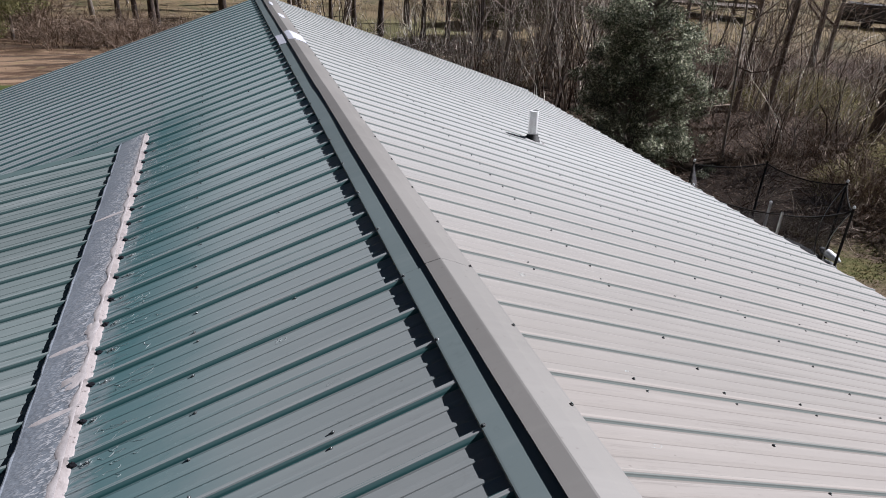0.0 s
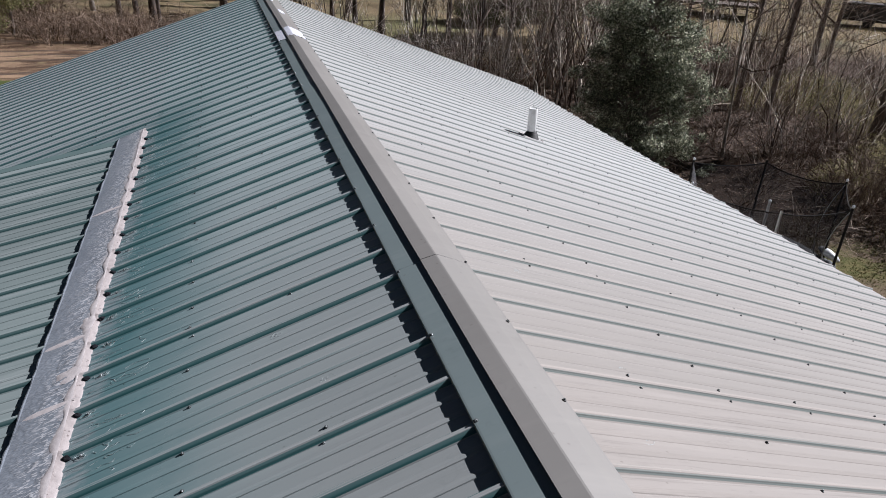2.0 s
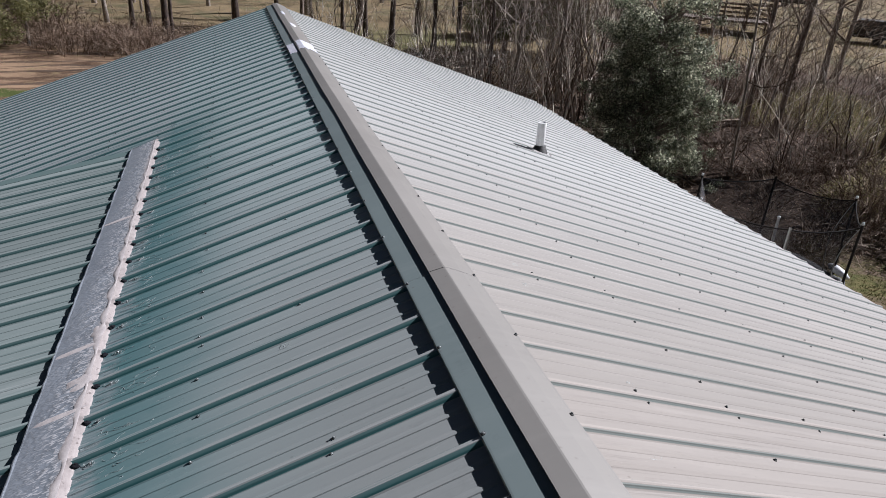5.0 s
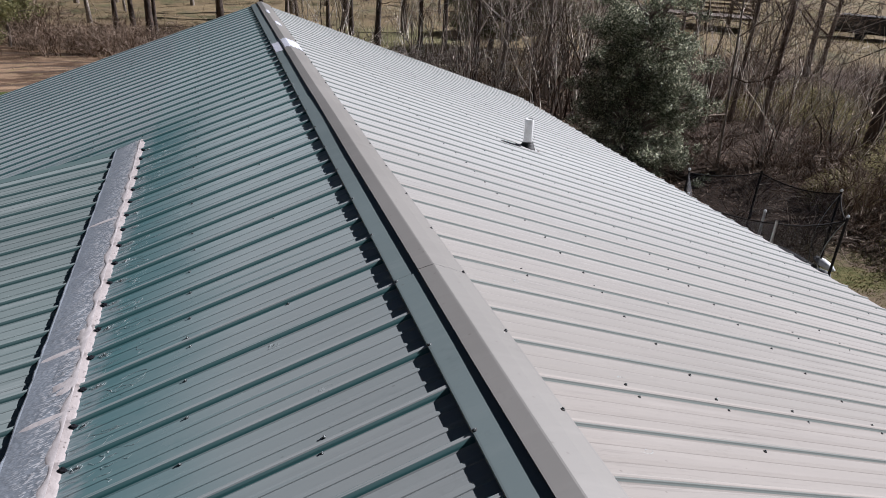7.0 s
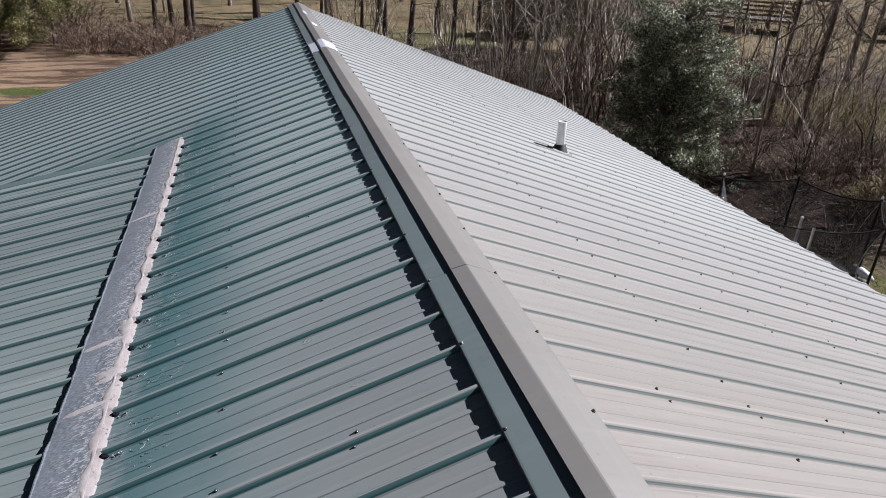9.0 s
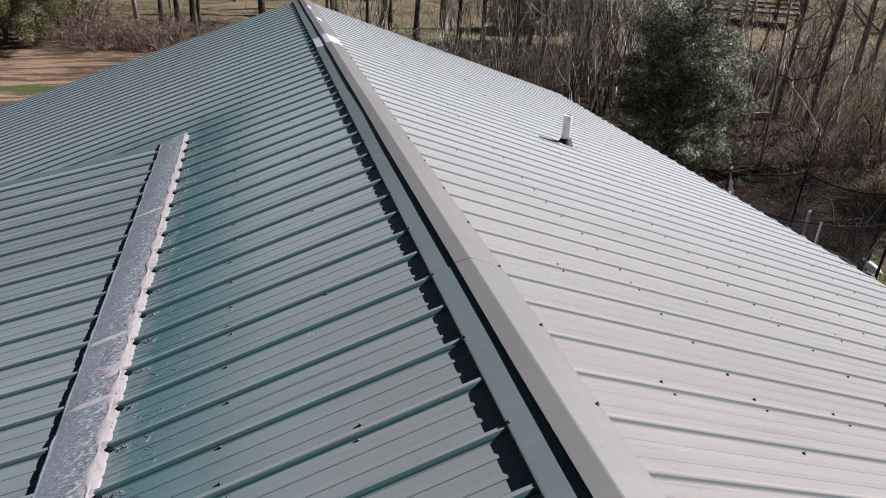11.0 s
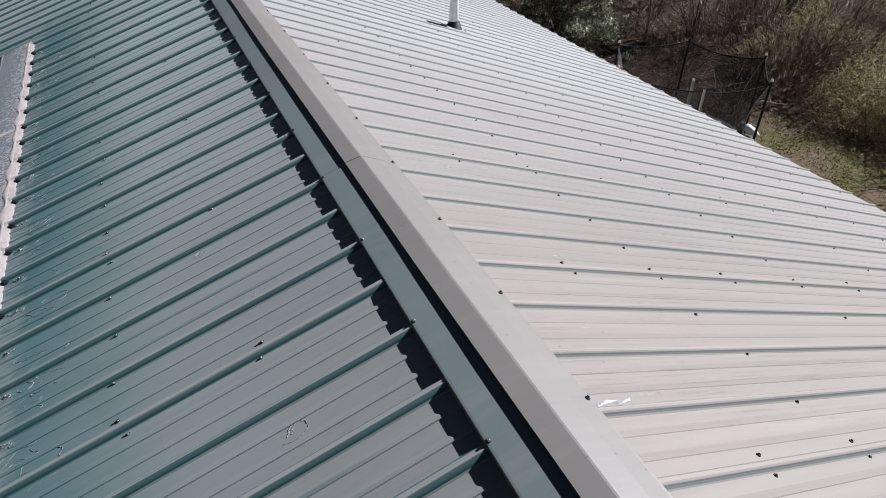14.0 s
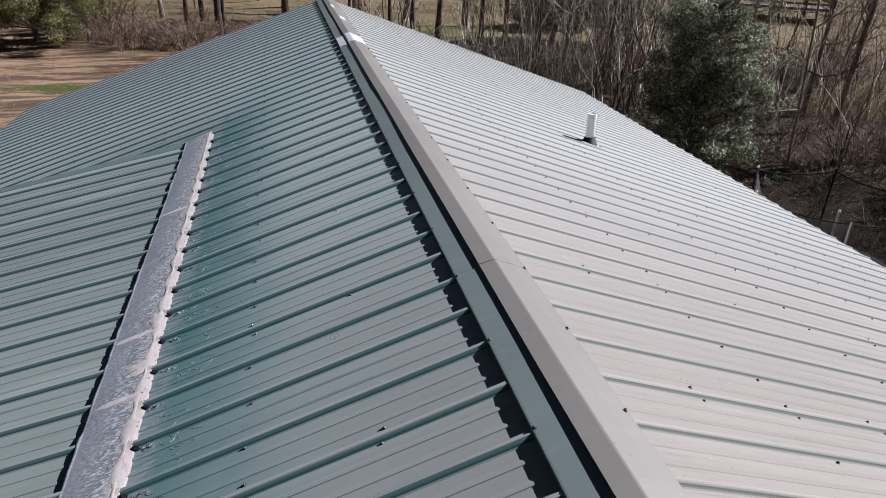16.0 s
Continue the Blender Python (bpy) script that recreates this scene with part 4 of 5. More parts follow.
# ---- trampoline behind the eave ----
TC = Vector((7.40, 6.12, 0.05))
TOPS = [(6.84, 7.28), (8.16, 7.02), (8.75, 5.87), (7.90, 4.94), (6.72, 5.07), (6.06, 6.25)]
tramp = thing("trampoline", "round garden trampoline with a sagging torn black safety net", "trampoline", Matrix.Translation(TC))
PT = [Vector((x - TC.x, y - TC.y, 2.17)) for x, y in TOPS]
MAT_Z, MAT_R = 0.78, 1.16


def tube_part(name, lines, sides, material, parent, label="", kind=""):
    v, f = tubes(lines, sides)
    return child(name, mesh_of(name, v, f, material, True), parent, label, kind=kind)


ring = [(1.28 * math.cos(a), 1.28 * math.sin(a), MAT_Z, 0.024) for a in np.linspace(0, 2 * math.pi, 37)]
tube_part("frame_ring", [ring], 8, GALV, tramp, "galvanised ring frame")
bm = bmesh.new()
lathe([(MAT_R, MAT_Z - 0.01), (MAT_R, MAT_Z)], 40, bm)
part("jumping_mat", bm, PAD, tramp, "dark woven mat")
bm = bmesh.new()
prof = [(1.14, MAT_Z + 0.012), (1.15, MAT_Z + 0.035), (1.33, MAT_Z + 0.045), (1.36, MAT_Z + 0.01), (1.34, MAT_Z - 0.06)]
rings = [[bm.verts.new((r * math.cos(a), r * math.sin(a), z + 0.012 * math.sin(5 * a + r * 9))) for a in np.linspace(0, 2 * math.pi, 48, endpoint=False)] for r, z in prof]
for p, q in zip(rings, rings[1:]):
    for i in range(48):
        bm.faces.new((p[i], p[(i + 1) % 48], q[(i + 1) % 48], q[i])).smooth = True
part("spring_pad", bm, PAD, tramp, "grey padded rim")
bm = bmesh.new()
bmesh.ops.create_uvsphere(bm, u_segments=20, v_segments=12, radius=1.0)
for v in bm.verts:
    v.co *= 1 + 0.10 * noise.noise(v.co * 2.3)
    v.co.z *= 0.75 if v.co.z < 0 else 1.0
    v.co = Vector((v.co.x * 0.20, v.co.y * 0.085, v.co.z * 0.075))
for f in bm.faces:
    f.smooth = True
bmesh.ops.transform(bm, matrix=Matrix.Translation((1.42, -0.30, MAT_Z + 0.08)) @ pose(0, 0, 0, 0, 22, -60), verts=bm.verts)
part("pad_piece", bm, PADW, tramp, "loose stuffed white pad")
roll = []
for i, a in enumerate(np.linspace(math.radians(-125), math.radians(-22), 40)):
    q = 1.27 + 0.03 * math.sin(i * 1.1)
    roll.append((q * math.cos(a), q * math.sin(a), MAT_Z + 0.10 + 0.03 * math.sin(i * 0.8), 0.055 + 0.022 * math.sin(i * 1.9) * math.sin(i * 0.37)))
tube_part("net_roll", [roll], 9, ROLL, tramp, "slack net gathered in a grey roll")
for i, p in enumerate(PT):
    foot = Vector((p.x * 1.02, p.y * 1.02, -0.05))
    q = p.copy()
    mid = foot.lerp(q, 0.5) + Vector((0.01 * (-1) ** i, 0.012, 0))
    pole = tube_part("net_pole", [[(*foot, 0.021), (*mid, 0.021), (*q, 0.019)]], 8, POLE if i != 4 else GALV, tramp, "upright net pole")
    if i in (0, 2, 3, 5):
        bm = bmesh.new()
        bmesh.ops.create_uvsphere(bm, u_segments=10, v_segments=8, radius=0.023, matrix=Matrix.Translation(p + Vector((0, 0, 0.02))) @ Matrix.Diagonal((1, 1, 1.25, 1)))
        part("pole_cap", bm, PADW, pole, "white pole cap")
    d = (p - Vector((0, 0, p.z))).normalized()
    s = Vector((-d.y, d.x, 0)) * 0.3
    leg = [(*(d * 1.28 + s + Vector((0, 0, MAT_Z))), 0.02), (*(d * 1.30 + s + Vector((0, 0, 0.02))), 0.02), (*(d * 1.30 - s + Vector((0, 0, 0.02))), 0.02), (*(d * 1.28 - s + Vector((0, 0, MAT_Z))), 0.02)]
    tube_part("leg", [leg], 8, GALV, tramp)
short = Vector((6.83 - TC.x, 5.43 - TC.y, 2.17))
pole = tube_part("net_pole", [[(short.x, short.y, -0.05, 0.02), (short.x, short.y, 2.15, 0.02)]], 8, GALV, tramp, "upright net pole")
bm = bmesh.new()
bmesh.ops.create_uvsphere(bm, u_segments=10, v_segments=8, radius=0.023, matrix=Matrix.Translation(short))
part("pole_cap", bm, PADW, pole, "white pole cap")
for i in range(6):
    a, b = PT[i], PT[(i + 1) % 6]
    sag = (0.06, 0.10, 0.08, 0.06, 0.08, 0.10)[i]
    nu, nv = 17, 9
    v = np.zeros((nu, nv, 3))
    for u in range(nu):
        t = u / (nu - 1)
        top = a.lerp(b, t) - Vector((0, 0, 0.04 + sag * 4 * t * (1 - t)))
        fa = math.atan2(a.y, a.x) + ((math.atan2(b.y, b.x) - math.atan2(a.y, a.x) + math.pi) % (2 * math.pi) - math.pi) * t
        low = Vector((1.2 * math.cos(fa), 1.2 * math.sin(fa), MAT_Z + 0.04))
        for w in range(nv):
            s = w / (nv - 1)
            p = top.lerp(low, s)
            p *= 1 - math.sin(math.pi * s) * (0.13 + 0.03 * math.sin(math.pi * t))
            p.z = top.z + (low.z - top.z) * s
            v[u, w] = p + Vector((0.005 * math.sin(u * 2.1 + w), 0.005 * math.cos(u * 1.7 - w), 0))
    net = child("net_panel", mesh_of("net_panel", v, grid_faces(nu, nv), NET, True), tramp, "sagging black net")
    tube_part("net_hem", [[(*v[u, 0], 0.011) for u in range(nu)]], 5, POLE, net)
for i in (2, 3):
    edge = []
    a = PT[i]
    low = Vector((a.x, a.y, 0)).normalized() * 1.2
    for w in range(9):
        s = w / 8
        p = a.lerp(Vector((low.x, low.y, MAT_Z + 0.04)), s) * (1 - 0.125 * math.sin(math.pi * s))
        p.z = 2.13 + (MAT_Z + 0.04 - 2.13) * s
        edge.append((*p, 0.008))
    tube_part("net_seam", [edge], 5, GALV, tramp, "pale net seam")


# ---- trees ----
def grow(rng, start, way, length, r, level, out, droop=0.0, kinks=5, split=(6, 5), spread=55, upward=0.15):
    """One branch and its side branches, into out[level]."""
    p, d = np.array(start, float), np.array(way, float)
    d /= np.linalg.norm(d)
    line = [(*p, r)]
    n = kinks
    for i in range(n):
        d = d + rng.normal(0, 0.2, 3) + np.array([0, 0, upward - droop * i / n]) * 0.35
        d /= np.linalg.norm(d)
        p = p + d * length / n
        line.append((*p, max(0.0055, r * (1 - 0.78 * (i + 1) / n))))
    out[level].append(line)
    if level + 1 >= len(out):
        return
    count = split[level] if level < len(split) else 4
    for _ in range(count):
        t = rng.uniform(0.22, 1.0)
        i = min(n - 1, int(t * n))
        q = np.array(line[i][:3]) + (np.array(line[i + 1][:3]) - np.array(line[i][:3])) * (t * n - i)
        axis = np.array(line[i + 1][:3]) - np.array(line[i][:3])
        axis /= np.linalg.norm(axis)
        side = np.cross(axis, rng.normal(0, 1, 3))
        side /= np.linalg.norm(side) + 1e-9
        a = math.radians(rng.normal(spread, 12))
        grow(rng, q, axis * math.cos(a) + side * math.sin(a), length * rng.uniform(0.35, 0.62), max(0.0065, line[i][3] * 0.6), level + 1, out, droop, max(3, n - 1), split, spread, upward)


def bare_tree(seed, height, r, limbs, low, lean=(0, 0), side_twigs=10):
    """Trunk and crown of a leafless tree, as two meshes."""
    rng = np.random.default_rng(seed)
    n = 12
    trunk = []
    bend = rng.normal(0, 0.11, (n + 1, 2)).cumsum(0) * height / 14
    for i in range(n + 1):
        t = i / n
        flare = 1 + 0.35 * math.exp(-t * 40)
        trunk.append((lean[0] * t * height + bend[i, 0] * t, lean[1] * t * height + bend[i, 1] * t, t * height - 0.15 * (i == 0), r * flare * (1 - 0.85 * t)))
    tr = np.array(trunk)
    out = [[], [], []]
    for k in range(limbs + side_twigs):
        t = low + (0.97 - low) * (k / limbs) ** 0.9 if k < limbs else rng.uniform(0.12, 0.45)
        i = min(n - 1, int(t * n))
        p = tr[i, :3] + (tr[i + 1, :3] - tr[i, :3]) * (t * n - i)
        az = rng.uniform(0, 2 * math.pi)
        if k < limbs:
            grow(rng, p, (math.cos(az), math.sin(az), rng.uniform(0.3, 1.1)), height * rng.uniform(0.2, 0.36) * (1.15 - t * 0.6), tr[i, 3] * 0.45, 0, out, split=(4, 2))
        else:
            grow(rng, p, (math.cos(az), math.sin(az), rng.uniform(-0.1, 0.5)), rng.uniform(1.2, 3.2), rng.uniform(0.012, 0.024), 0, out, split=(6, 3))
    tv, tf = tubes([trunk], 9)
    parts = [tubes(out[0], 5)] if out[0] else []
    parts += [tubes(o, 3) for o in out[1:] if o]
    vs, fs, base = [], [], 0
    for v, f in parts:
        vs.append(v)
        fs.append(f + base)
        base += len(v)
    return (tv, tf), (np.concatenate(vs), np.concatenate(fs))


def add_tree(seed, x, y, height, r, limbs=12, low=0.3, lean=(0, 0), bark=BARK, label="bare grey-brown woodland tree in leaf litter", side_twigs=10, yaw=0):
    (tv, tf), (cv, cf) = bare_tree(seed, height, r, limbs, low, lean, side_twigs)
    ob = thing("bare_tree", label, "tree", pose(x, y, float(rough_ground(x, y)), 0, 0, yaw), "woodland trees")
    child("trunk", mesh_of("trunk", tv, tf, bark, True), ob)
    child("crown", mesh_of("crown", cv, cf, BROWN_TWIG if bark is DARK_BARK or not 3 < x < 12 else TWIG), ob, "leafless twigs")
    return ob


# trees that stand out
add_tree(11, -3.75, 35.4, 17, 0.17, 12, 0.35, (0.01, 0), label="tall dark double-stemmed tree, one stem", bark=DARK_BARK)
add_tree(12, -3.50, 35.55, 16, 0.10, 12, 0.35, (0.012, 0), label="tall dark double-stemmed tree, slimmer stem", bark=DARK_BARK)
add_tree(13, -5.6, 38.2, 16, 0.12, 12, 0.3, (0.015, 0), bark=DARK_BARK)
add_tree(14, -4.9, 39.6, 17, 0.13, 12, 0.3, bark=DARK_BARK)
add_tree(15, -7.3, 41.5, 15, 0.12, 10, 0.3, (-0.02, 0), PALE_BARK)
add_tree(16, -0.3, 44.1, 18, 0.2, 12, 0.35, bark=DARK_BARK)
add_tree(17, 16.3, 15.8, 14, 0.10, 13, 0.24, (0.05, -0.01), label="slender tree leaning over the brush")
add_tree(18, 26.1, 23.9, 17, 0.14, 14, 0.12, (-0.05, 0), label="dark twin-stemmed tree at the field edge, one stem")
add_tree(19, 26.6, 23.6, 16, 0.11, 14, 0.12, (-0.01, -0.02), label="dark twin-stemmed tree at the field edge, leaning stem")
add_tree(20, 16.3, 17.2, 15, 0.08, 13, 0.24, (0.01, -0.01), label="grey tree leaning over the brush")
add_tree(21, 12.3, 12.8, 9, 0.04, 10, 0.2, (-0.035, 0.01), PALE_BARK, "thin pale sapling leaning in the brush", 6)
add_tree(22, 15.5, 15.6, 9, 0.035, 10, 0.2, (0.13, 0.0), PALE_BARK, "thin pale sapling leaning in the brush", 8)
add_tree(23, 18.2, 22.5, 16, 0.09, 12, 0.15, (0.0, 0), PALE_BARK)
add_tree(24, 21.0, 20.5, 15, 0.07, 12, 0.15, (-0.03, 0))
add_tree(25, 18.0, 13.0, 16, 0.17, 13, 0.3, (-0.045, 0), DARK_BARK, label="dark thick trunk among brush behind the trampoline")
add_tree(40, 18.5, 13.2, 14, 0.085, 11, 0.3, (-0.02, 0), DARK_BARK, label="dark slim trunk beside a thicker one in brush")
add_tree(26, 7.1, 41.6, 17, 0.2, 13, 0.25, bark=DARK_BARK)
add_tree(27, 7.4, 34.1, 15, 0.16, 14, 0.15, (0.02, 0), side_twigs=14, label="dark crooked tree with low limbs", bark=DARK_BARK)
add_tree(28, 9.9, 38.1, 16, 0.16, 13, 0.25, bark=DARK_BARK)
add_tree(29, 9.5, 29.2, 14, 0.13, 13, 0.2, (0.01, 0), side_twigs=9, bark=DARK_BARK)
add_tree(30, 11.3, 29.8, 15, 0.15, 13, 0.25, (0.02, 0), side_twigs=9, bark=DARK_BARK)
add_tree(31, 10.6, 24.6, 12, 0.10, 12, 0.2, (0.03, 0), PALE_BARK, side_twigs=9)
add_tree(32, 12.2, 24.0, 12, 0.11, 12, 0.25, (0.01, 0))
add_tree(33, 4.4, 47.1, 17, 0.25, 12, 0.35, label="pale thick trunk on the dry field", bark=PALE_BARK)
add_tree(34, 2.2, 44.0, 15, 0.14, 12, 0.3, bark=DARK_BARK)
add_tree(36, 6.6, 37.1, 15, 0.13, 12, 0.2, side_twigs=9, bark=DARK_BARK)
add_tree(37, 9.5, 33.2, 15, 0.12, 12, 0.2, side_twigs=9, bark=DARK_BARK)
add_tree(38, 9.5, 24.8, 13, 0.09, 12, 0.2, side_twigs=14, bark=DARK_BARK)
add_tree(39, 11.1, 21.5, 12, 0.07, 11, 0.2, bark=PALE_BARK)
add_tree(35, 5.6, 39.0, 14, 0.11, 12, 0.2, side_twigs=9, bark=DARK_BARK)

# more trees of the wood, copied from six grown ones
rng = random.Random(5)
kinds = []
for i in range(6):
    spot = [(14.3, 27.5), (16.8, 31.0), (22.5, 29.0), (30.5, 19.0), (3.4, 40.5), (20.5, 33.5)][i]
    kinds.append(add_tree(50 + i, spot[0], spot[1], 12 + i, 0.07 + 0.015 * i, 11, 0.22, (0.02 * (i - 2), 0.01 * (i % 3)), BARK if i % 3 else PALE_BARK, side_twigs=14))
spots = []
while len(spots) < 18:
    x, y = rng.uniform(-14, 46), rng.uniform(9, 62)
    wood = (x > 31 and y < 22 and rng.random() < 0.3) or (y > 36 and x > -2 and rng.random() < 0.5) or (y > 50 and rng.random() < 0.6)
    clear = all((x - a) ** 2 + (y - b) ** 2 > 3.2 for a, b in spots)
    lane = (24 < x and 22 + 0.3 * (x - 24) < y < 46) or (x < 14 and y < 22) or math.hypot(x - 10.5, y - 14.3) < 4.5
    if wood and clear and not lane:
        spots.append((x, y))
        s = rng.uniform(0.8, 1.15)
        copy_thing(rng.choice(kinds), pose(x, y, float(rough_ground(x, y)), rng.uniform(-3, 3), rng.uniform(-3, 3), rng.uniform(0, 360)) @ Matrix.Scale(s, 4))
# trunks over the far yard
for x, y in ((-6, 47), (-9.5, 52), (-2, 50), (-13, 56), (-16.5, 48), (1.5, 56), (-4.5, 60), (-11, 63), (7.5, 52), (11.5, 56)):
    copy_thing(rng.choice(kinds), pose(x, y, float(rough_ground(x, y)), rng.uniform(-3, 3), rng.uniform(-3, 3), rng.uniform(0, 360)))
# trees behind and beside the house, out of the walk's sight but in its light
for x, y in ((-20, -16), (-27, 4), (-24, 22), (-6, -24), (10, -27), (24, -20), (32, -4)):
    copy_thing(rng.choice(kinds), pose(x, y, 0, 0, 0, rng.uniform(0, 360)))


# ---- thin saplings and brush ----
def shrub(seed, height, stems, spread, up=0.5, twigs=(4, 3), stout=1.0, apart=False):
    rng = np.random.default_rng(seed)
    out = [[], [], []]
    for _ in range(stems):
        az = rng.uniform(0, 2 * math.pi)
        p = np.array([math.cos(az), math.sin(az), 0]) * rng.uniform(0, spread * 0.35)
        lean = rng.uniform(0.1, 0.9) * spread / height
        grow(rng, p - np.array([0, 0, 0.08]), (math.cos(az) * lean, math.sin(az) * lean, 1), height * rng.uniform(0.5, 1.05), stout * rng.uniform(0.010, 0.024), 0, out, 0.9, 5, twigs, 40, up)
    if apart:
        return out
    vs, fs, base = [], [], 0
    for o in out:
        if o:
            v, f = tubes(o, 3)
            vs.append(v)
            fs.append(f + base)
            base += len(v)
    return np.concatenate(vs), np.concatenate(fs)


def scatter(name, label, category, kinds, places, material, seed, tall=(0.7, 1.25)):
    """Many copies of a few shapes, joined into one thing."""
    rng = random.Random(seed)
    vs, fs, base = [], [], 0
    for x, y, s in places:
        v, f = rng.choice(kinds)
        a, k = rng.uniform(0, 6.28), s * rng.uniform(*tall)
        c, d = math.cos(a), math.sin(a)
        w = np.stack([x + s * (c * v[:, 0] - d * v[:, 1]), y + s * (d * v[:, 0] + c * v[:, 1]), float(rough_ground(x, y)) + k * v[:, 2]], 1)
        vs.append(w)
        fs.append(f + base)
        base += len(v)
    return thing(name, label, category, kind="stuff", data=mesh_of(name, np.concatenate(vs), np.concatenate(fs), material))


BRUSH = [shrub(80 + i, 1.6, 13, 1.7, 0.3, (3, 2)) for i in range(5)]
CANES = [shrub(90 + i, 5.4, 6, 1.3, 0.9, (3, 1), 1.9, True) for i in range(5)]
rng = random.Random(21)
near = []
while len(near) < 185:
    x, y = rng.uniform(10.4, 36), rng.uniform(-3, 34)
    if y > 26 + 0.2 * x and x > 20:
        continue
    if x < 12.2 and y < 8.0 or math.hypot(x - 9.65, y - 13.2) < 1.6:
        continue
    if x > 24 and y > 21 + 0.3 * (x - 24):
        continue
    if y > 22.5 and x < 20 and rng.random() < 0.8:
        continue
    near.append((x, y, rng.uniform(0.6, 1.25)))
near += [(rng.uniform(11.2, 18.5), rng.uniform(9.0, 17.5), rng.uniform(0.5, 0.9)) for _ in range(22)]
scatter("underbrush", "dense brown tangle of bare brush on the wood floor", "brush", BRUSH, near, BROWN_TWIG, 1, (0.5, 1.0))
mid = [(rng.uniform(3, 17), rng.uniform(21.5, 27.5), rng.uniform(0.6, 1.1)) for _ in range(36)]
mid += [(rng.uniform(8, 34), rng.uniform(34, 46), rng.uniform(0.6, 1.0)) for _ in range(24)]
for _ in range(34):
    y = rng.uniform(21.5, 29)
    mid.append((rng.uniform(0.10, 0.34) * (y + 1.88) - 0.75, y, rng.uniform(0.6, 1.0)))
scatter("hedge_brush", "grey-brown thicket of bare shrubs behind the gable", "brush", BRUSH, mid, TWIG, 2)
mid = [(rng.uniform(-9.5, -4.0), rng.uniform(31.5, 36.0), rng.uniform(0.7, 1.25)) for _ in range(44)]
mid += [(rng.uniform(-4.5, 0.5), rng.uniform(28.5, 33.0), rng.uniform(0.7, 1.2)) for _ in range(24)]
mid += [(rng.uniform(-24, -9), rng.uniform(37, 43), rng.uniform(1.0, 1.7)) for _ in range(46)]
scatter("hedge_brush", "dark brown thicket of bare shrubs along the yard", "brush", BRUSH, mid, DARK_TWIG, 4, (0.5, 0.95))
bank = [(rng.uniform(13.0, 16.5), rng.uniform(-1.0, 10.0), rng.uniform(0.75, 1.15)) for _ in range(46)]
scatter("bramble_bank", "arching brown bramble bank along the mossy ground", "brush", BRUSH, bank, BROWN_TWIG, 6)
cane = []
for _ in range(34):
    y = rng.uniform(17.5, 28)
    cane.append((rng.uniform(0.50, 0.645) * (y + 1.88) - 0.75, y, rng.uniform(0.75, 1.2)))
for _ in range(8):
    y = rng.uniform(19, 28)
    cane.append((rng.uniform(0.36, 0.5) * (y + 1.88) - 0.75, y, rng.uniform(0.6, 1.0)))
cane += [(rng.uniform(13.5, 24), rng.uniform(11, 22), rng.uniform(0.5, 0.95)) for _ in range(26)]
cane += [(rng.uniform(3, 13), rng.uniform(27, 36), rng.uniform(0.6, 0.95)) for _ in range(14)]
cane_meshes = []
for out in CANES:
    stems = [mesh_of("stem", *tubes([line], 4), CANE, True) for line in out[0]]
    cane_meshes.append((stems, mesh_of("branchwork", *tubes(out[1] + out[2], 3), CANE)))
for x, y, s in cane:
    turn = pose(x, y, float(rough_ground(x, y)), 0, 0, rng.uniform(0, 360)) @ Matrix.Diagonal((s, s, s * rng.uniform(0.7, 1.25), 1))
    ob = thing("sapling", "clump of thin pale upright leafless saplings", "sapling", turn, "thin saplings")
    stems, twigs = rng.choice(cane_meshes)
    for me in stems:
        child("stem", me, ob)
    child("branchwork", twigs, ob, kind="stuff")


# ---- evergreen trees ----
def leaves(points, outward, size, rng, jitter=0.7):
    """A folded leaf of six corners at each point."""
    n = len(points)
    d = outward + rng.normal(0, jitter, (n, 3))
    d /= np.linalg.norm(d, axis=1)[:, None]
    u = np.cross(d, rng.normal(0, 1, (n, 3)))
    u /= np.linalg.norm(u, axis=1)[:, None]
    w = np.cross(d, u)
    s = size * rng.uniform(0.6, 1.3, (n, 1))
    v = np.stack([points - u * s, points - w * s * 0.42 + d * s * 0.12, points + u * s, points + w * s * 0.42 + d * s * 0.12], 1)
    i = np.arange(n)[:, None] * 4
    return v.reshape(-1, 3), np.concatenate([i + np.array([[0, 1, 2]]), i + np.array([[0, 2, 3]])])


def crown_points(rng, n, clumps, spread):
    """Points scattered in shells of clumps (x, y, z, r), with gaps between."""
    c = np.array(clumps)
    k = rng.choice(len(c), n, p=c[:, 3] ** 2 / (c[:, 3] ** 2).sum())
    d = rng.normal(0, 1, (n, 3))
    d /= np.linalg.norm(d, axis=1)[:, None]
    r = c[k, 3] * (1 - spread * rng.random(n) ** 1.6)
    return c[k, :3] + d * r[:, None] * np.array([1, 1, 0.8]), d


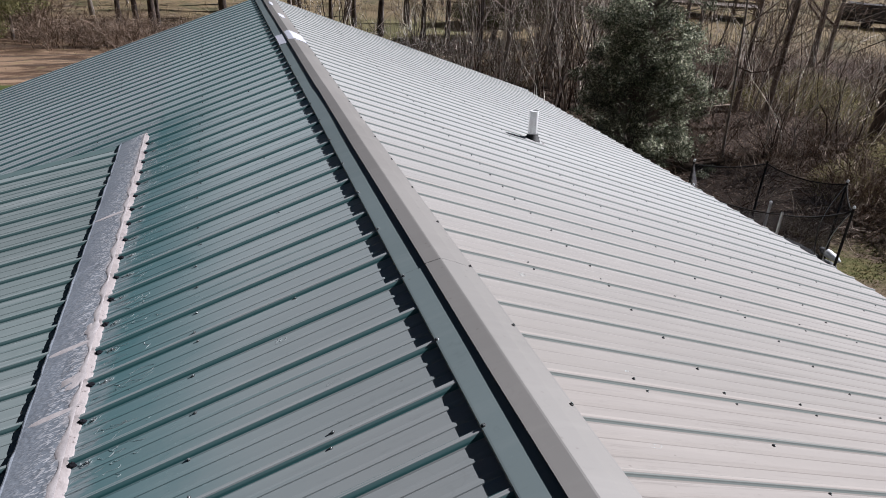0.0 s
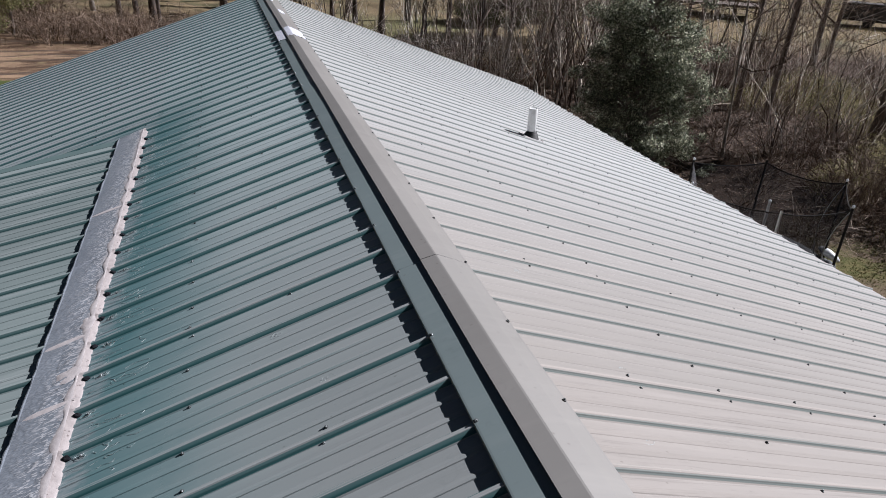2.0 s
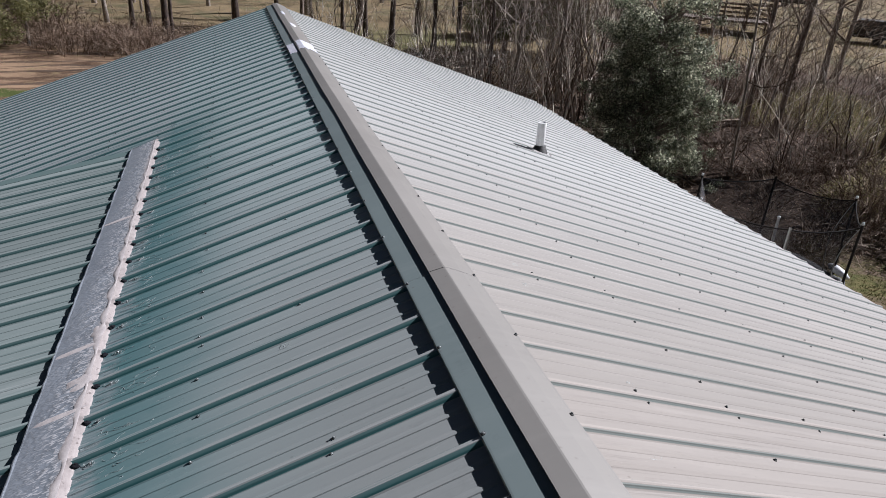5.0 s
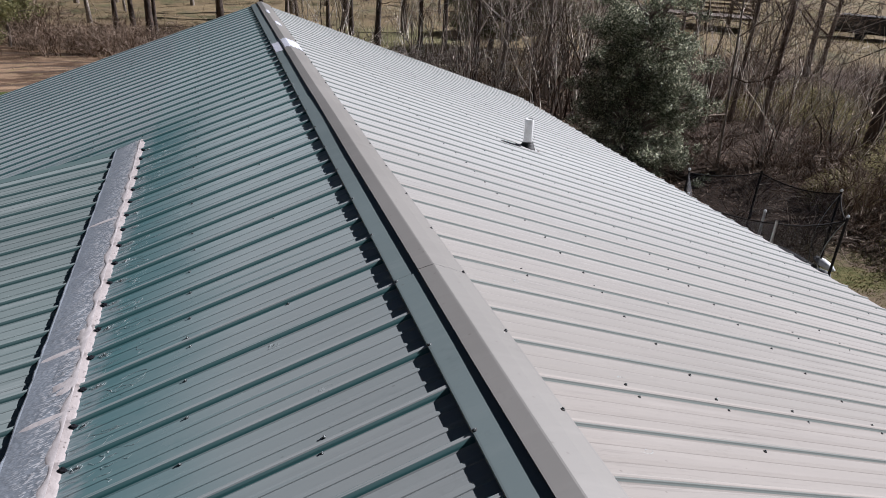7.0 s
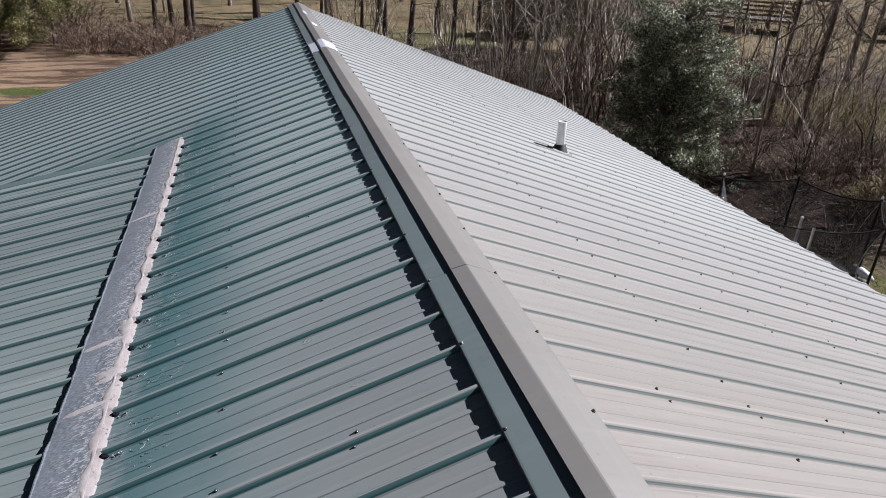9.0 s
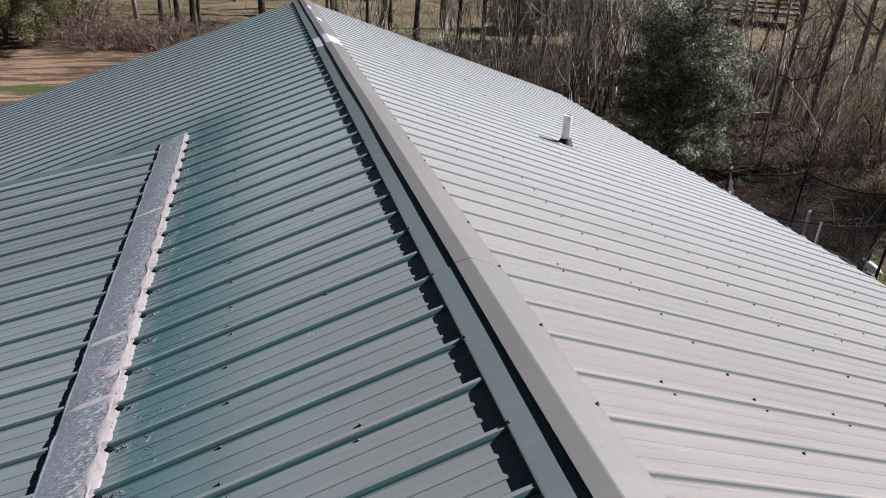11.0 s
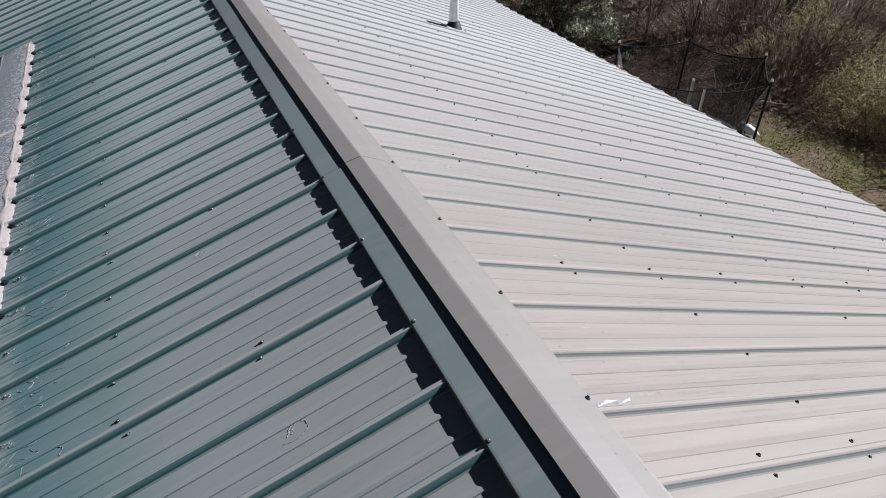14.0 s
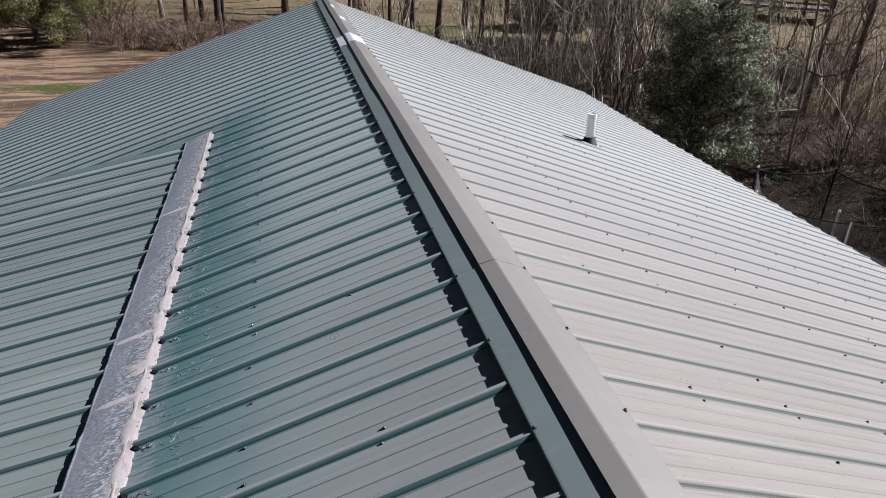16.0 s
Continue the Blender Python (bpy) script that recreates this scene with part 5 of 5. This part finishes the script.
def evergreen(name, label, x, y, height, radius, trunk_r, low, count, leaf, size, seed, clump=0.5, shape=1.0, n_clumps=120, skew=0.0, jitter=0.7):
    rng = np.random.default_rng(seed)
    ob = thing(name, label, "tree", pose(x, y, float(rough_ground(x, y))))
    out = [[], []]
    trunk = [(0.12 * math.sin(i * 0.9), 0.1 * math.cos(i * 1.3) - 0.1, height * 0.93 * i / 9 - 0.1 * (i == 0), trunk_r * (1 - 0.09 * i)) for i in range(10)]
    clumps = []
    for i in range(n_clumps):
        t = rng.uniform(0, 1)
        z = low + (height - low) * t
        reach = radius * max(0.12, math.sin(math.pi * min(1, 0.22 + 0.78 * (1 - t) ** shape) * 0.5)) * (0.75 + 0.5 * rng.random())
        a = rng.uniform(0, 2 * math.pi)
        q = reach * rng.uniform(0.4, 1.0)
        p = (q * math.cos(a) + skew * (1 - t), q * math.sin(a), z + 0.2 * rng.normal())
        clumps.append((*p, clump * rng.uniform(0.55, 1.25)))
        base = np.array([0, 0, max(low * 0.7, z - q * 0.5)])
        tip = np.array(p)
        m = (base + tip) / 2 + np.array([0, 0, 0.15])
        out[0].append([(*base, 0.02 + trunk_r * 0.12), (*m, 0.018), (*tip, 0.006)])
    tv, tf = tubes([trunk], 9)
    child("trunk", mesh_of("trunk", tv, tf, BARK, True), ob)
    bv, bf = tubes(out[0], 4)
    child("branchwork", mesh_of("branchwork", bv, bf, BARK), ob)
    pts, d = crown_points(rng, count, clumps, 0.75)
    pts[:, 2] = np.maximum(pts[:, 2], 0.05)
    lv, lf = leaves(pts, d + np.array([0, 0, 0.5]), size, rng, jitter)
    child("crown", mesh_of("crown", lv, lf, leaf), ob, "small glossy leaves", kind="")
    return ob


evergreen("holly_tree", "broad dark-green holly with small glossy leaves beside the house", 9.62, 13.3, 4.5, 1.68, 0.12, 0.1, 84000, HOLLY_LEAF, 0.037, 5, 0.30, 0.30, 290, 0.22, 1.6)
evergreen("broadleaf_evergreen", "yellow-green broadleaf evergreen at the yard's edge", -12.0, 34.4, 7.5, 3.6, 0.12, 0.75, 64000, YELLOW_LEAF, 0.066, 6, 0.6, 0.7, 110)
evergreen("broadleaf_evergreen", "small yellow-green evergreen with a slim trunk", -9.6, 33.9, 5.5, 1.5, 0.075, 1.7, 9000, YELLOW_LEAF, 0.07, 7, 0.45, 0.7, 60)
evergreen("cedar_tree", "dull green cedar among bare trees", 12.9, 32.0, 5.4, 2.1, 0.16, 1.0, 52000, NEEDLE, 0.055, 8, 0.5, 0.35, 150)
evergreen("cedar_tree", "dull green cedar with a pale lit trunk", 15.3, 31.4, 5.4, 1.9, 0.15, 1.3, 46000, NEEDLE, 0.055, 10, 0.5, 0.35, 140)
evergreen("cedar_tree", "dull green cedar among bare trees", 18.6, 37.5, 5.0, 2.0, 0.15, 0.8, 30000, NEEDLE, 0.06, 9, 0.5, 0.4, 110)


# ---- loose leaves and dry grass ----
def litter(name, label, category, n, x0, x1, y0, y1, size, material, seed, keep):
    rng = np.random.default_rng(seed)
    p = np.stack([rng.uniform(x0, x1, n), rng.uniform(y0, y1, n), np.zeros(n)], 1)
    p = p[keep(p[:, 0], p[:, 1])]
    p[:, 2] = rough_ground(p[:, 0], p[:, 1]) + 0.012 + 0.03 * rng.random(len(p))
    v, f = leaves(p, np.tile([[0, 0, 1.0]], (len(p), 1)), size, rng, 0.35)
    thing(name, label, category, kind="stuff", data=mesh_of(name, v, f, material))


litter("leaf_litter", "brown fallen leaves over the wood floor", "leaves", 110000, 9.5, 34, 0, 30, 0.040, LITTER, 3, lambda x, y: (x > 11.6) | (y > 7.6))
litter("leaf_litter", "brown fallen leaves at the wood edge", "leaves", 24000, -4, 16, 20, 27, 0.045, LITTER, 4, lambda x, y: x > -12)


def grass(name, label, n, box4, height, material, seed):
    rng = np.random.default_rng(seed)
    x, y = rng.uniform(box4[0], box4[1], n), rng.uniform(box4[2], box4[3], n)
    keep = np.sin(x * 0.8 + 1) * np.sin(y * 0.6) + rng.normal(0, 0.5, n) > -0.2
    x, y = x[keep], y[keep]
    n = len(x)
    a, h = rng.uniform(0, 6.28, n), height * rng.uniform(0.5, 1.3, n)
    b = np.stack([x, y, rough_ground(x, y) - 0.01], 1)
    s = np.stack([np.cos(a), np.sin(a), 0 * a], 1) * 0.012
    tip = b + np.stack([rng.normal(0, 0.5, n) * h, rng.normal(0, 0.5, n) * h, h], 1)
    v = np.stack([b - s, b + s, tip], 1).reshape(-1, 3)
    thing(name, label, "grass", kind="stuff", data=mesh_of(name, v, np.arange(3 * n).reshape(-1, 3), material))


def bramble_leaves(name, label, n, spots, seed, size):
    """Small olive leaves hung through low mounds."""
    rng = np.random.default_rng(seed)
    c = np.array(spots)
    k = rng.integers(0, len(c), n)
    d = rng.normal(0, 1, (n, 3))
    d /= np.linalg.norm(d, axis=1)[:, None]
    q = c[k, 2:3] * rng.uniform(0.35, 1.0, (n, 1)) ** 0.5
    p = np.stack([c[k, 0], c[k, 1], rough_ground(c[k, 0], c[k, 1])], 1) + np.abs(d) * np.sign(d * [1, 1, 0] + [0, 0, 1]) * q
    v, f = leaves(p, d, size, rng)
    thing(name, label, "brush", kind="stuff", data=mesh_of(name, v, f, OLIVE_LEAF))


lrng = random.Random(44)
spots = [(lrng.uniform(13.3, 17.5), lrng.uniform(-1.0, 10.5), lrng.uniform(0.8, 1.5)) for _ in range(34)]
spots += [(lrng.uniform(13.6, 15.2), lrng.uniform(1.5, 7.0), lrng.uniform(1.4, 1.9)) for _ in range(8)]
bramble_leaves("bramble_leaves", "thin olive leaves over the bramble bank", 130000, spots, 13, 0.030)
spots = [(lrng.uniform(17, 27), lrng.uniform(10.5, 19.5), lrng.uniform(0.7, 1.3)) for _ in range(46)]
bramble_leaves("bramble_leaves", "thin olive leaves through the bramble mounds", 40000, spots, 12, 0.036)
grass("dry_grass", "sparse dry straw-coloured grass on the yard", 26000, (-16, 1, 14, 36), 0.028, STRAW, 5)
grass("mossy_grass", "short olive mossy grass by the trampoline", 26000, (8, 13.5, -2, 9), 0.035, MOSS_GRASS, 6)
grass("dry_grass", "dry straw-coloured grass on the far field", 50000, (18, 56, 30, 58), 0.16, STRAW, 7)


# ---- far structures beyond the trees ----
def railed_deck(x, y, turn):
    ob = thing("wooden_deck", "weathered wooden deck with slatted railing behind the trees", "deck", pose(x, y, 0, 0, 0, turn))
    part("platform", box(-3.0, -1.5, 0.85, 3.0, 1.5, 1.0, 0.01), OLDWOOD, ob)
    for px in (-2.95, -1.5, 0.0, 1.5, 2.95):
        part("post", box(px - 0.06, -1.5, 0, px + 0.06, -1.38, 2.05, 0.008), OLDWOOD, ob)
        part("post", box(px - 0.06, 1.38, 0, px + 0.06, 1.5, 2.05, 0.008), OLDWOOD, ob)
    for z in (1.2, 1.48, 1.76, 2.02):
        part("rail", box(-3.0, -1.54, z, 3.0, -1.505, z + 0.13, 0.006), OLDWOOD, ob)
    return ob


railed_deck(32.9, 40.4, -38)


def covered_trailer(x, y, turn):
    ob = thing("covered_trailer", "low dark tarp-covered trailer on the field", "trailer", pose(x, y, 0, 0, 0, turn))
    bm = box(-1.9, -0.95, 0.5, 1.9, 0.95, 1.5, 0.16)
    bmesh.ops.subdivide_edges(bm, edges=bm.edges[:], cuts=2, use_grid_fill=True)
    rng = random.Random(3)
    for v in bm.verts:
        v.co += Vector((rng.uniform(-0.03, 0.03), rng.uniform(-0.03, 0.03), rng.uniform(-0.05, 0.04)))
    part("tarp", bm, TARP, ob, "dark slack tarp")
    part("chassis", box(-2.0, -0.8, 0.38, 2.0, 0.8, 0.5, 0.01), POLE, ob)
    part("drawbar", box(2.0, -0.06, 0.38, 3.0, 0.06, 0.48, 0.01), POLE, ob)
    for s in (-1, 1):
        bm = bmesh.new()
        lathe([(0.18, -0.09), (0.32, -0.1), (0.34, -0.05), (0.34, 0.05), (0.32, 0.1), (0.18, 0.09)], 20, bm, pose(-0.2, s * 0.92, 0.33, 90, 0, 0))
        part("wheel", bm, RUBBER, ob)
    return ob


def far_shed(x, y, turn):
    ob = thing("shed", "small cream-walled shed far beyond the trees", "shed", pose(x, y, 0, 0, 0, turn))
    part("wall", box(-2.2, -1.6, -0.1, 2.2, -1.48, 2.5, 0.01), SIDING, ob)
    part("wall", box(-2.2, 1.48, -0.1, 2.2, 1.6, 2.5, 0.01), SIDING, ob)
    part("wall", box(-2.2, -1.48, -0.1, -2.08, 1.48, 2.5, 0.01), SIDING, ob)
    part("wall", box(2.08, -1.48, -0.1, 2.2, 1.48, 2.5, 0.01), SIDING, ob)
    part("door", box(-0.45, -1.64, 0.0, 0.45, -1.605, 2.0, 0.006), OLDWOOD, ob)
    for s in (-1, 1):
        bm = box(-2.4, -0.02, 0, 2.4, 1.95, 0.06, 0.006)
        bmesh.ops.transform(bm, matrix=pose(0, 0, 3.1, 0, 0, 0 if s > 0 else 180) @ pose(0, 0, 0, -19, 0, 0), verts=bm.verts)
        part("roof", bm, FASCIA, ob)
    return ob


far_shed(27.0, 54.0, -25)
covered_trailer(42.2, 35.3, -52)
covered_trailer(56.0, 60.0, -40)

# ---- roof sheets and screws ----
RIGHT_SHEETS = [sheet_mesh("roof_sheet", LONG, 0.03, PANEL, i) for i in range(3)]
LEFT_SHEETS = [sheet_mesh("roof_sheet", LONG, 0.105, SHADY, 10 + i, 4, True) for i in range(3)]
UNDER = 1.60 / math.cos(PHI)
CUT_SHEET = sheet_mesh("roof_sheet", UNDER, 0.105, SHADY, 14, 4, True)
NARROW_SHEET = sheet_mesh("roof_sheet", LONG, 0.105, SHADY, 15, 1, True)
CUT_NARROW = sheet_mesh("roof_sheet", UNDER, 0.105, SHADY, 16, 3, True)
for j in range(-8, 11):
    y = LAP_R + j * 4 * RIB
    child("roof_sheet", RIGHT_SHEETS[j % 3], slopes[1], m=slope_pose(1, y))
    y = LAP_L + (j + 1) * 4 * RIB
    if y < 4.0:
        child("roof_sheet", CUT_SHEET, slopes[-1], m=slope_pose(-1, y))
    elif y < 4.4:
        child("roof_sheet", NARROW_SHEET, slopes[-1], m=slope_pose(-1, y))
        child("roof_sheet", CUT_NARROW, slopes[-1], m=slope_pose(-1, y - RIB))
    else:
        child("roof_sheet", LEFT_SHEETS[j % 3], slopes[-1], m=slope_pose(-1, y))
ROWS_ALL = (0.965, 1.88, 2.79, 3.70, 4.53)
ROWS_LAP = (0.545, 0.965, 1.41, 1.88, 2.35, 2.79, 3.25, 3.70, 4.12, 4.53)
far_screws = {1: [], -1: []}
srng = random.Random(9)
for side in (1, -1):
    first = RIGHT_RIB if side > 0 else LEFT_RIB
    for k in range(-30, 46):
        y = first + k * RIB
        lap = k % 4 == 1
        if not NEAR_Y + 0.1 < y < FAR_Y - 0.1:
            continue
        for x in (ROWS_LAP if lap else ROWS_ALL):
            for dy in ((-0.028, 0.040) if lap else (-0.028,)):
                if side < 0 and x > 1.33 and y < 4.2:
                    continue
                if srng.random() < 0.04 or math.hypot(x * side - VX, y - VY) < 0.2:
                    continue
                xx = x + srng.uniform(-0.022, 0.022)
                yy = y + dy + srng.uniform(-0.006, 0.006)
                m = slope_pose(side, 0) @ Matrix.Translation((xx / math.cos(PHI), side * yy, -0.0142 if side > 0 else 0.0003 - LEFT_DEEP)) @ pose(0, 0, 0, srng.uniform(-4, 4), srng.uniform(-4, 4), srng.uniform(0, 60))
                if -2.0 < y < 4.6 and x < 3.5:
                    child("screw", SCREW if side > 0 or y > 1.6 else PALE_SCREW, slopes[side], m=m)
                else:
                    far_screws[side].append(m)
for side, ms in far_screws.items():
    co = np.array([v.co[:] for v in SCREW.vertices])
    polys = [np.array(p.vertices[:]) for p in SCREW.polygons]
    mats = [p.material_index for p in SCREW.polygons]
    vs, fs, mi = [], {}, []
    for i, m in enumerate(ms):
        vs.append(co @ np.array(m.to_3x3()).T + np.array(m.translation))
        for p in polys:
            fs.setdefault(len(p), []).append(p + i * len(co))
    sizes = list(fs)
    me = mesh_of("distant_screws", np.concatenate(vs), [np.array(fs[s]) for s in sizes], RUBBER)
    me.materials.append(STEEL)
    order = [mt for s in sizes for _ in ms for p, mt in zip(polys, mats) if len(p) == s]
    me.polygons.foreach_set("material_index", np.array(order, np.int32))
    child("distant_screws", me, slopes[side], kind="stuff")
